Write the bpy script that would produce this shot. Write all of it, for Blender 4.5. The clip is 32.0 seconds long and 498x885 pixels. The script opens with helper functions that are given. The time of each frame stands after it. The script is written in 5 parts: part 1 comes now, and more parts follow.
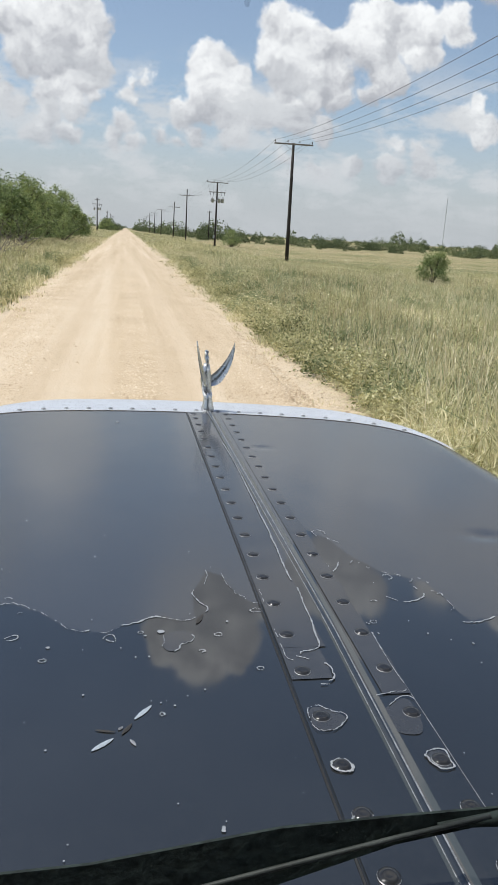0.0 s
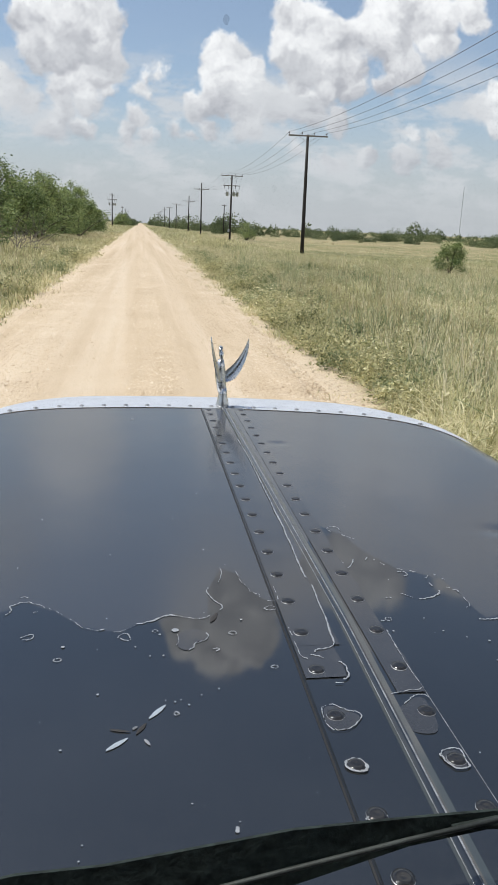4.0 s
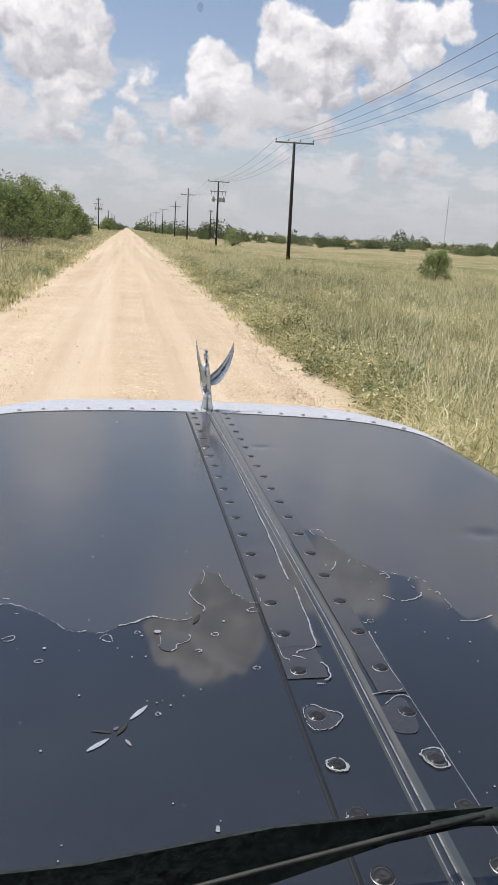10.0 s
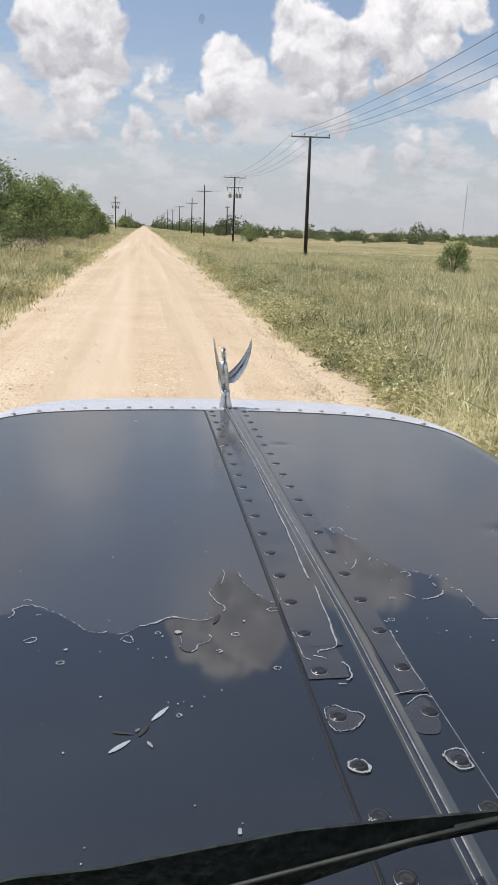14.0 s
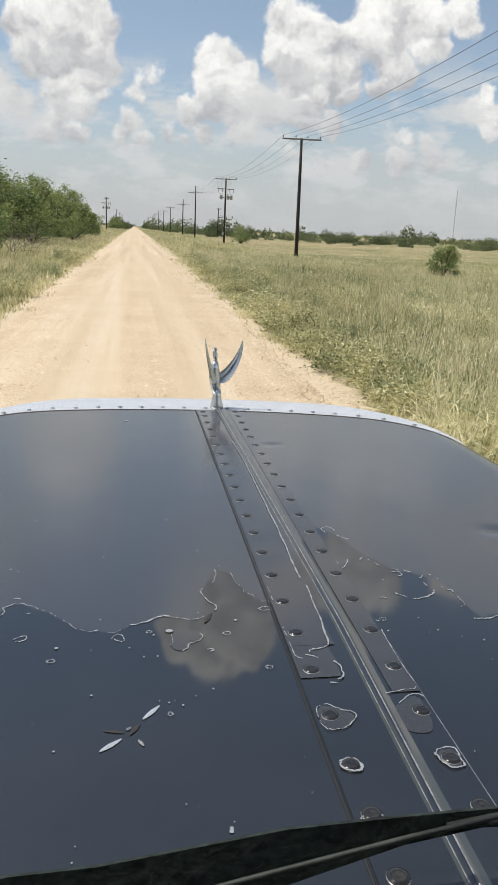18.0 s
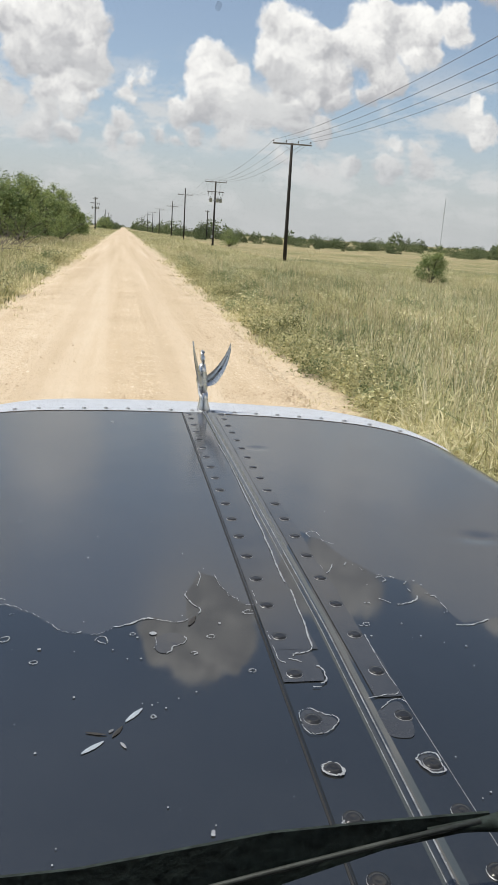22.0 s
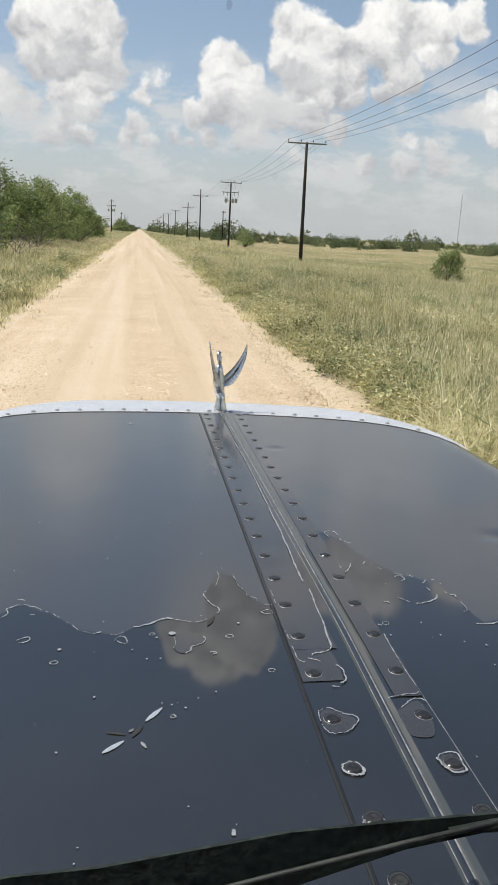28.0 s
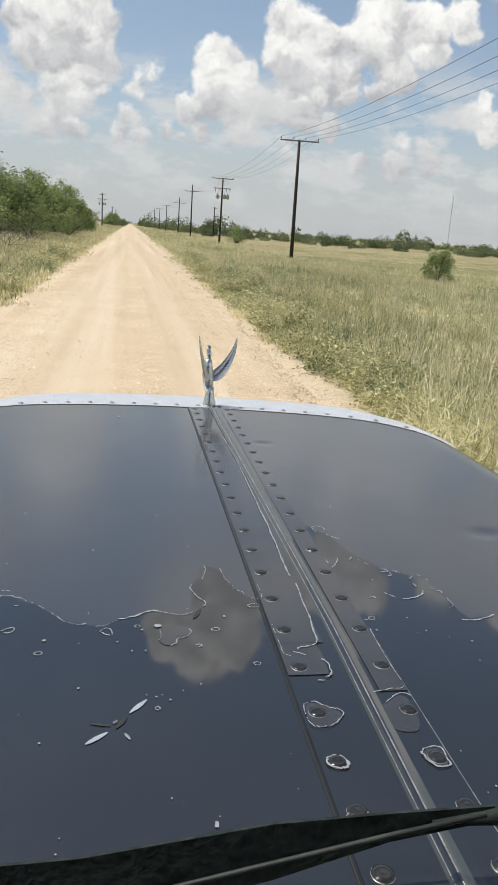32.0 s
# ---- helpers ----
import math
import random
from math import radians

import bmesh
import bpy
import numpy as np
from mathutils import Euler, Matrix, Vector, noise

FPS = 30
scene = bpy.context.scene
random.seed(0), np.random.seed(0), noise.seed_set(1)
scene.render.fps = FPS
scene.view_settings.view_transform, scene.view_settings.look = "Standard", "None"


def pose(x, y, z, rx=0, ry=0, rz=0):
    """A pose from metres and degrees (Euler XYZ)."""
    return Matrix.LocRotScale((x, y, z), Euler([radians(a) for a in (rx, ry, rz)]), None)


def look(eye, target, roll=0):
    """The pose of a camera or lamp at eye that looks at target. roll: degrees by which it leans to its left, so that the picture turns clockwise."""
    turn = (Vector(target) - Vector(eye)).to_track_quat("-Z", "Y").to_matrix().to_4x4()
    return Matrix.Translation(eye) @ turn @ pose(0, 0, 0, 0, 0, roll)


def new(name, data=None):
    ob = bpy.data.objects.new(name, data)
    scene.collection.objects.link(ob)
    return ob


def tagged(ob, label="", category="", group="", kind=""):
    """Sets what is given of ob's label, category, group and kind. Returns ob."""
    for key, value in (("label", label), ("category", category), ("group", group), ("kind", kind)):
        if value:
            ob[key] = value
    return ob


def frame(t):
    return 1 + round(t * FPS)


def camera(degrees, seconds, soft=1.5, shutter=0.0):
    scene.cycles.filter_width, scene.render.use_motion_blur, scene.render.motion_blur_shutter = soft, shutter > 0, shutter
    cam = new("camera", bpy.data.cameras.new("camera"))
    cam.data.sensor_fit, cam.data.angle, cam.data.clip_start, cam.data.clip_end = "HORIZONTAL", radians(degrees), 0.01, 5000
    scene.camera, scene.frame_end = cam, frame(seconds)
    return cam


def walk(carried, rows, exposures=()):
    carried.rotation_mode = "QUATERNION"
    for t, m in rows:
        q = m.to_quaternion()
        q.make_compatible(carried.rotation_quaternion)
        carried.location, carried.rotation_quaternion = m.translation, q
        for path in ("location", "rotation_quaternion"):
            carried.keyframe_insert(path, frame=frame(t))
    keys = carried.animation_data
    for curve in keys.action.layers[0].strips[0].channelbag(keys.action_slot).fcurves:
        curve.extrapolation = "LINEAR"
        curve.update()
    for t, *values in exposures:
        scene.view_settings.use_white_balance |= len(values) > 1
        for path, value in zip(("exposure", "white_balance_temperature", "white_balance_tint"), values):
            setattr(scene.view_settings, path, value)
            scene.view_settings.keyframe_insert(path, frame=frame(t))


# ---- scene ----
# ---- camera: seconds, x, y, z, yaw, pitch, roll ----
cam = camera(36.0, 32.0, soft=0.9)
ROWS = [
    (0.0, -0.0047, -0.0027, 1.5000, -8.852, -15.166, -3.211),
    (0.5, -0.0004, -0.0021, 1.5013, -8.254, -15.271, -2.313),
    (1.0, -0.0029, -0.0031, 1.5011, -7.816, -15.175, -2.413),
    (1.5, -0.0030, -0.0010, 1.5018, -7.655, -15.167, -2.783),
    (2.0, -0.0028, -0.0013, 1.5015, -7.461, -15.488, -2.630),
    (2.5, -0.0007, -0.0034, 1.5032, -7.468, -15.621, -2.333),
    (3.0, -0.0024, -0.0027, 1.5013, -7.608, -15.559, -2.463),
    (3.5, -0.0005, 0.0004, 1.5056, -7.761, -15.738, -2.328),
    (5.5, 0.0013, -0.0029, 1.4989, -7.824, -15.473, -2.446),
    (6.0, -0.0001, -0.0020, 1.5012, -7.803, -15.557, -2.500),
    (6.5, -0.0010, -0.0046, 1.5013, -7.808, -15.456, -2.563),
    (7.0, -0.0015, -0.0038, 1.5027, -7.742, -15.447, -2.788),
    (7.5, 0.0010, -0.0020, 1.5024, -7.859, -15.440, -2.661),
    (8.0, 0.0011, -0.0025, 1.5029, -7.982, -15.378, -2.800),
    (8.5, 0.0005, -0.0019, 1.4997, -8.045, -15.341, -3.101),
    (9.0, 0.0019, -0.0024, 1.5023, -8.366, -15.264, -3.143),
    (9.5, 0.0002, -0.0022, 1.5021, -8.556, -15.308, -3.266),
    (10.0, 0.0023, -0.0039, 1.5012, -8.755, -15.241, -2.907),
    (10.5, 0.0042, -0.0020, 1.5022, -8.806, -15.532, -2.422),
    (11.0, 0.0026, -0.0033, 1.5015, -8.629, -15.440, -2.496),
    (11.5, 0.0040, -0.0016, 1.5019, -8.519, -15.581, -2.432),
    (12.0, 0.0020, -0.0031, 1.5019, -8.250, -15.517, -2.656),
    (12.5, -0.0005, -0.0036, 1.5009, -7.997, -15.455, -2.942),
    (13.0, -0.0013, -0.0002, 1.5005, -7.862, -15.374, -3.094),
    (13.5, 0.0049, 0.0013, 1.5052, -7.828, -15.544, -1.971),
    (14.0, 0.0044, -0.0004, 1.5043, -7.539, -15.593, -1.810),
    (14.5, -0.0004, -0.0023, 1.5028, -7.336, -15.438, -2.039),
    (16.5, 0.0012, 0.0012, 1.5008, -7.514, -15.581, -2.762),
    (17.0, -0.0002, -0.0037, 1.4999, -7.610, -15.271, -2.785),
    (17.5, 0.0070, 0.0022, 1.5047, -8.100, -15.423, -2.060),
    (18.0, 0.0020, 0.0006, 1.5006, -8.190, -15.454, -2.267),
    (18.5, 0.0031, -0.0030, 1.5002, -8.219, -15.181, -2.312),
    (19.0, 0.0000, -0.0009, 1.5000, -8.493, -15.066, -2.805),
    (19.5, -0.0027, -0.0028, 1.4983, -8.423, -15.130, -3.242),
    (20.0, -0.0010, -0.0013, 1.5004, -8.555, -15.048, -3.286),
    (20.5, -0.0027, -0.0016, 1.4989, -8.701, -15.040, -3.641),
    (21.0, 0.0002, -0.0001, 1.5003, -8.802, -15.222, -3.421),
    (21.5, -0.0004, -0.0005, 1.5004, -8.956, -15.281, -3.614),
    (22.0, -0.0003, -0.0006, 1.5016, -8.992, -15.179, -3.511),
    (22.5, 0.0018, -0.0020, 1.5032, -8.976, -15.477, -2.964),
    (23.0, -0.0039, -0.0024, 1.4988, -8.613, -15.464, -3.114),
    (23.5, -0.0003, -0.0019, 1.5009, -8.033, -15.531, -2.759),
    (24.0, -0.0007, -0.0004, 1.5030, -7.868, -15.389, -3.067),
    (24.5, -0.0014, -0.0022, 1.5011, -7.826, -15.217, -2.870),
    (25.0, -0.0001, -0.0022, 1.4987, -7.897, -15.149, -2.799),
    (25.5, 0.0002, -0.0016, 1.5015, -7.997, -15.105, -2.795),
    (27.5, -0.0007, -0.0011, 1.4996, -7.849, -15.343, -2.582),
    (28.0, 0.0001, -0.0011, 1.5013, -7.859, -15.229, -2.671),
    (28.5, 0.0002, -0.0006, 1.5014, -7.928, -15.102, -2.708),
    (29.0, 0.0001, 0.0029, 1.5000, -8.172, -15.266, -2.935),
    (29.5, -0.0011, 0.0013, 1.4989, -8.261, -15.247, -2.996),
    (30.0, -0.0002, 0.0024, 1.5000, -8.381, -15.359, -2.905),
    (30.5, -0.0009, 0.0001, 1.4993, -8.469, -15.315, -2.856),
    (31.0, -0.0064, -0.0003, 1.4931, -8.371, -15.388, -4.037),
    (31.5, -0.0022, 0.0016, 1.4954, -8.359, -15.418, -4.149),
    (32.0, -0.0003, 0.0008, 1.4962, -8.498, -15.427, -3.750),
]
EXPOSURES = [(0.0, 0.12, 6250, 12), (7.0, 0.14, 6280, 14), (9.0, 0.16, 6420, 17), (14.5, 0.15, 6400, 16), (16.5, 0.15, 6540, 12), (32.0, 0.15, 6540, 12)]
walk(cam, [(t, pose(x, y, z, 90 + pitch, roll, yaw)) for t, x, y, z, yaw, pitch, roll in ROWS], EXPOSURES)


# ---- node helpers ----
class Nodes:
    """A thin wrapper that adds and links nodes of one tree."""

    def __init__(self, tree):
        self.tree = tree
        tree.nodes.clear()

    def add(self, kind, **sets):
        n = self.tree.nodes.new(kind)
        for k, v in sets.items():
            setattr(n, k, v)
        return n

    def plug(self, sock, value):
        if isinstance(value, bpy.types.NodeSocket):
            self.tree.links.new(value, sock)
        elif value is not None:
            sock.default_value = value

    def math(self, op, a, b=None, c=None, clamp=False):
        n = self.add("ShaderNodeMath", operation=op, use_clamp=clamp)
        for i, v in enumerate((a, b, c)):
            self.plug(n.inputs[i], v)
        return n.outputs[0]

    def vec(self, op, a, b=None):
        n = self.add("ShaderNodeVectorMath", operation=op)
        self.plug(n.inputs[0], a)
        if op == "SCALE":
            self.plug(n.inputs["Scale"], b)
        else:
            self.plug(n.inputs[1], b)
        return n.outputs["Value"] if op in ("DISTANCE", "LENGTH", "DOT_PRODUCT") else n.outputs["Vector"]

    def noise(self, vector, scale, detail=4.0, rough=0.55, color=False):
        n = self.add("ShaderNodeTexNoise")
        self.plug(n.inputs["Vector"], vector)
        n.inputs["Scale"].default_value, n.inputs["Detail"].default_value, n.inputs["Roughness"].default_value = scale, detail, rough
        return n.outputs["Color" if color else "Fac"]

    def span(self, value, a, b, c=0.0, d=1.0, smooth=True):
        n = self.add("ShaderNodeMapRange", interpolation_type="SMOOTHSTEP" if smooth else "LINEAR")
        self.plug(n.inputs[0], value)
        for i, v in enumerate((a, b, c, d)):
            n.inputs[i + 1].default_value = v
        return n.outputs[0]

    def mix(self, fac, a, b, blend="MIX"):
        n = self.add("ShaderNodeMix", data_type="RGBA", blend_type=blend)
        self.plug(n.inputs[0], fac)
        for sock, v in ((n.inputs[6], a), (n.inputs[7], b)):
            self.plug(sock, (*v, 1) if isinstance(v, tuple) and len(v) == 3 else v)
        return n.outputs[2]

    def ramp(self, fac, stops):
        n = self.add("ShaderNodeValToRGB")
        self.plug(n.inputs[0], fac)
        els = n.color_ramp.elements
        while len(els) < len(stops):
            els.new(0.5)
        for e, (p, c) in zip(els, stops):
            e.position, e.color = p, (*c, 1)
        return n.outputs[0]


# ---- sky with cumulus, sun ----
SUN_EL, SUN_AZ = 62.0, -78.0  # degrees; azimuth from straight ahead, minus is to the left
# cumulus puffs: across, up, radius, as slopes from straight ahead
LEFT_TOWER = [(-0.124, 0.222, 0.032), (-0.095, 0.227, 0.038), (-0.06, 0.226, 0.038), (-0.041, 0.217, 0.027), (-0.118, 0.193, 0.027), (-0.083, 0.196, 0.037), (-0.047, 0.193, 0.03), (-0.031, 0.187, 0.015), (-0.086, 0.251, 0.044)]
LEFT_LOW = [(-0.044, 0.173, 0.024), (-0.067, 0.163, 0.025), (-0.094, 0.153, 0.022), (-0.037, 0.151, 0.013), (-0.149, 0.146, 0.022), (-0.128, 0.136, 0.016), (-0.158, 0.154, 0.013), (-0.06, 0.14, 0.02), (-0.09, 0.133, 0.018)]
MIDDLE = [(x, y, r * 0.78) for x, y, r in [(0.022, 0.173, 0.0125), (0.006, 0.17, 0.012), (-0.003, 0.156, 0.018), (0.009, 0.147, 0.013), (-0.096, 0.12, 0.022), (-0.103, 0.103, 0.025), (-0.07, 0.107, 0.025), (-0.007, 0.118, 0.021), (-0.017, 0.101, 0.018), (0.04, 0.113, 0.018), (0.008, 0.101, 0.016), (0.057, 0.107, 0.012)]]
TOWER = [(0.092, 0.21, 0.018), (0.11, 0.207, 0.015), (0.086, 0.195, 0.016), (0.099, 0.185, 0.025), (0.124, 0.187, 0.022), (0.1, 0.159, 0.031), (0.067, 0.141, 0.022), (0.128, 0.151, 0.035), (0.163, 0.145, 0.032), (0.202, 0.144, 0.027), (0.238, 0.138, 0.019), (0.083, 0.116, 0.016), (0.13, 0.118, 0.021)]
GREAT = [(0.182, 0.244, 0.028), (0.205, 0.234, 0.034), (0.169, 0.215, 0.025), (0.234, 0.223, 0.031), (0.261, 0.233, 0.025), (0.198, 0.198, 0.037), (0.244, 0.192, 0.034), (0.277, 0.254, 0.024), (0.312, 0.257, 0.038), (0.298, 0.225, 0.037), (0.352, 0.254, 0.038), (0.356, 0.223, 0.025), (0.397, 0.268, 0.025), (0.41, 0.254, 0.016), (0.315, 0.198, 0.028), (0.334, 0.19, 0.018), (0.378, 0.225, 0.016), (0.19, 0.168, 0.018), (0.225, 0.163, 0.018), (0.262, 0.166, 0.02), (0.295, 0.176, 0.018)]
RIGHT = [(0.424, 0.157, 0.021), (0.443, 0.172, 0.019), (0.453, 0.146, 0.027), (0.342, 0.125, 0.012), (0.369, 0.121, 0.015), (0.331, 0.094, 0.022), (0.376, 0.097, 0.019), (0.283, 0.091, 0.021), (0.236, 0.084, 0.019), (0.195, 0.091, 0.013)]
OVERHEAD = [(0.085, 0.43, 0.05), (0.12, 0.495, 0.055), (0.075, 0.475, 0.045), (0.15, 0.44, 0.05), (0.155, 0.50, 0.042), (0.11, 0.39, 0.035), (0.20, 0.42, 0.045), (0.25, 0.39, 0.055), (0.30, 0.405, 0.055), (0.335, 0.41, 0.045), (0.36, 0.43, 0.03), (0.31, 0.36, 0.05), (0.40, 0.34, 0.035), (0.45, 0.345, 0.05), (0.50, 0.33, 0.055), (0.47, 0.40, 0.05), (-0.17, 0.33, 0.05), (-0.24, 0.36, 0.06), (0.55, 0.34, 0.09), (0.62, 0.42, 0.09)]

world = bpy.data.worlds.new("world")
scene.world = world
world.use_nodes = True
w = Nodes(world.node_tree)
ray_way = w.add("ShaderNodeTexCoord").outputs["Generated"]
sep = w.add("ShaderNodeSeparateXYZ")
w.plug(sep.inputs[0], ray_way)
dx, dy, dz = sep.outputs
ahead = w.math("MAXIMUM", dy, 0.02)
across, up = w.math("DIVIDE", dx, ahead), w.math("DIVIDE", dz, ahead)
comb = w.add("ShaderNodeCombineXYZ")
w.plug(comb.inputs[0], across), w.plug(comb.inputs[1], up)
flat = comb.outputs[0]
billow = w.noise(flat, 18.0, 7.0, 0.62, color=True)
billow = w.vec("SCALE", w.vec("SUBTRACT", billow, (0.5, 0.5, 0.5)), 0.058)
fluffy = w.vec("ADD", flat, billow)
top, lit = -1.0, 0.0
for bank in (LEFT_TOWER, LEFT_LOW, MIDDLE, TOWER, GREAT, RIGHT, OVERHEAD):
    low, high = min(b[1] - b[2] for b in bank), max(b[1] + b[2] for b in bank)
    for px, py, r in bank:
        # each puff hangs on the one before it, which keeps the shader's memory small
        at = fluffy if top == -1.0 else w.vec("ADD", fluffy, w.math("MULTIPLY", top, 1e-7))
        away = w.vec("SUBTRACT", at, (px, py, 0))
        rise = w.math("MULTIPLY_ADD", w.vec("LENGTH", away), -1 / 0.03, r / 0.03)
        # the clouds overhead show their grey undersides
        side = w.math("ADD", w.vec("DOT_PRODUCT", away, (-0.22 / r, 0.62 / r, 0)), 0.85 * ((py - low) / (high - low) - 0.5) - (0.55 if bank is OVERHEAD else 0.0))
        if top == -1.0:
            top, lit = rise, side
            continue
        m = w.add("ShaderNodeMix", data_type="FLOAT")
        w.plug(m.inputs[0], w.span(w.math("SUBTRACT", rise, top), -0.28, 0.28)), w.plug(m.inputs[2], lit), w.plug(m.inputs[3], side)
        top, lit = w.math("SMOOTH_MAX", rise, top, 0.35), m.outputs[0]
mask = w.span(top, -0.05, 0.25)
sky = w.add("ShaderNodeTexSky", sky_type="NISHITA", sun_disc=False, sun_elevation=radians(SUN_EL), sun_rotation=radians(SUN_AZ), altitude=300.0, air_density=1.0, dust_density=1.2, ozone_density=1.0)
blue = w.mix(w.span(dz, 0.22, 0.42, 0.20, 0.03), w.vec("SCALE", sky.outputs[0], 0.115), (0.46, 0.47, 0.49))
haze = w.math("MULTIPLY", w.span(dz, 0.17, 0.02), 0.85)


def sky_light(cover, shade):
    """Clouds of that cover and shade over the blue, with haze low down."""
    cloud = w.mix(w.span(shade, -1.05, 0.95), (0.43, 0.43, 0.46), (0.95, 0.93, 0.915))
    return w.mix(haze, w.mix(cover, blue, cloud), (0.50, 0.515, 0.54))


# the sky ahead: the puffs, with ragged grain and thin layers below them
grain = w.noise(fluffy, 26.0, 5.0, 0.56)
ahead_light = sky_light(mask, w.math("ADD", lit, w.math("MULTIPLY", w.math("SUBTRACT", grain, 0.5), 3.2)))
thin = w.noise(w.vec("MULTIPLY", flat, (0.55, 1.3, 1.0)), 16.0, 5.0, 0.62)
veil = w.math("MULTIPLY", w.span(thin, 0.44, 0.60), w.math("MULTIPLY", w.span(dz, 0.22, 0.14, 0.0, 0.8), w.span(dz, 0.015, 0.08, 0.3, 1.0)))
ahead_light = w.mix(veil, ahead_light, (0.64, 0.64, 0.65))
# cumulus over the rest of the sky
plane = w.vec("SCALE", ray_way, w.math("DIVIDE", 1.0, w.math("ADD", w.math("MAXIMUM", dz, 0.0), 0.16)))
field = w.noise(plane, 0.85, 4.0, 0.55)
rest_light = sky_light(w.span(field, 0.50, 0.60), w.span(field, 0.52, 0.80, 1.1, -0.6))
window = w.math("MULTIPLY", w.span(up, 0.9, 1.1, 1.0, 0.0), w.math("MULTIPLY", w.span(across, 0.6, 0.8, 1.0, 0.0), w.math("MULTIPLY", w.span(across, -0.5, -0.3), w.math("GREATER_THAN", dy, 0.05))))
window = w.math("MULTIPLY", window, w.math("GREATER_THAN", dz, -0.02))
back_rest, back_ahead, joint = w.add("ShaderNodeBackground"), w.add("ShaderNodeBackground"), w.add("ShaderNodeMixShader")
w.plug(back_rest.inputs[0], rest_light), w.plug(back_ahead.inputs[0], ahead_light)
w.plug(joint.inputs[0], window), w.plug(joint.inputs[1], back_rest.outputs[0]), w.plug(joint.inputs[2], back_ahead.outputs[0])
w.plug(w.add("ShaderNodeOutputWorld").inputs[0], joint.outputs[0])

sun = new("sun", bpy.data.lights.new("sun", "SUN"))
sun.data.energy, sun.data.angle, sun.data.color = 4.2, radians(0.55), (1.0, 0.95, 0.87)
a, e = radians(SUN_AZ), radians(SUN_EL)
sun.matrix_world = look((math.sin(a) * math.cos(e) * 50, math.cos(a) * math.cos(e) * 50, math.sin(e) * 50), (0, 0, 0))


# ---- materials ----
def material(name, rough=0.6, metal=0.0, spec=0.5):
    m = bpy.data.materials.new(name)
    m.use_nodes = True
    n = Nodes(m.node_tree)
    b = n.add("ShaderNodeBsdfPrincipled")
    b.inputs["Roughness"].default_value, b.inputs["Metallic"].default_value = rough, metal
    b.inputs["Specular IOR Level"].default_value = spec
    n.plug(n.add("ShaderNodeOutputMaterial").inputs[0], b.outputs[0])
    return m, n, b


def place(n, stretch=(1, 1, 1)):
    mp = n.add("ShaderNodeMapping")
    mp.inputs["Scale"].default_value = stretch
    n.plug(mp.inputs[0], n.add("ShaderNodeNewGeometry").outputs["Position"])
    return mp.outputs[0]


def bump(n, b, height, strength, distance):
    k = n.add("ShaderNodeBump")
    k.inputs["Strength"].default_value, k.inputs["Distance"].default_value = strength, distance
    n.plug(k.inputs["Height"], height)
    n.plug(b.inputs["Normal"], k.outputs[0])


def plain(name, color, rough=0.6, metal=0.0, vary=0.25, scale=8.0, spec=0.5, relief=0.0):
    """A surface of one colour with two scales of variation."""
    m, n, b = material(name, rough, metal, spec)
    p = place(n)
    f = n.math("ADD", n.math("MULTIPLY", n.noise(p, scale, 4.0), 0.6), n.math("MULTIPLY", n.noise(p, scale * 9, 3.0), 0.4))
    n.plug(b.inputs["Base Color"], n.mix(n.span(f, 0.3, 0.7), tuple(c * (1 - vary) for c in color), tuple(min(1, c * (1 + vary)) for c in color)))
    n.plug(b.inputs["Roughness"], n.span(f, 0.3, 0.7, rough * 0.85, min(1, rough * 1.15)))
    if relief:
        bump(n, b, f, relief, 0.02)
    return m


def leafy(name, stops, patch=0.12, through_light=0.25):
    """Leaves or blades: each island has its own tone, with patches over the ground."""
    m, n, b = material(name, 0.55, 0.0, 0.3)
    p = place(n)
    tone = n.math("ADD", n.math("MULTIPLY", n.add("ShaderNodeNewGeometry").outputs["Random Per Island"], 0.52), n.math("ADD", n.math("MULTIPLY", n.span(n.noise(p, patch, 6.0, 0.72), 0.34, 0.66), 0.26), n.math("MULTIPLY", n.span(n.noise(p, patch * 0.22, 4.0, 0.6), 0.38, 0.62), 0.24)))
    n.plug(b.inputs["Base Color"], n.ramp(tone, stops))
    t = n.add("ShaderNodeBsdfTranslucent")
    n.plug(t.inputs[0], n.ramp(tone, stops))
    mx = n.add("ShaderNodeMixShader")
    mx.inputs[0].default_value = through_light
    n.plug(mx.inputs[1], b.outputs[0]), n.plug(mx.inputs[2], t.outputs[0])
    n.plug([o for o in m.node_tree.nodes if o.type == "OUTPUT_MATERIAL"][0].inputs[0], mx.outputs[0])
    return m


# how far ahead of the cowl the clear coat holds, across the hood
WORN_LINE = [((x + 0.4) / 1.2, (y, y, y)) for x, y in ((-0.3, 0.8), (-0.174, 0.807), (-0.149, 0.806), (-0.134, 0.828), (-0.094, 0.804), (-0.06, 0.76), (-0.018, 0.749), (-0.003, 0.764), (0.036, 0.787), (0.064, 0.7755), (0.079, 0.782), (0.0825, 0.849), (0.1056, 0.915), (0.124, 0.9), (0.132, 0.855), (0.144, 0.825), (0.154, 0.814), (0.165, 0.8), (0.27, 1.08), (0.284, 1.055), (0.3, 1.03), (0.314, 0.962), (0.343, 0.9), (0.375, 0.877), (0.391, 0.862), (0.395, 0.8), (0.398, 0.755), (0.436, 0.7645), (0.56, 0.77))]


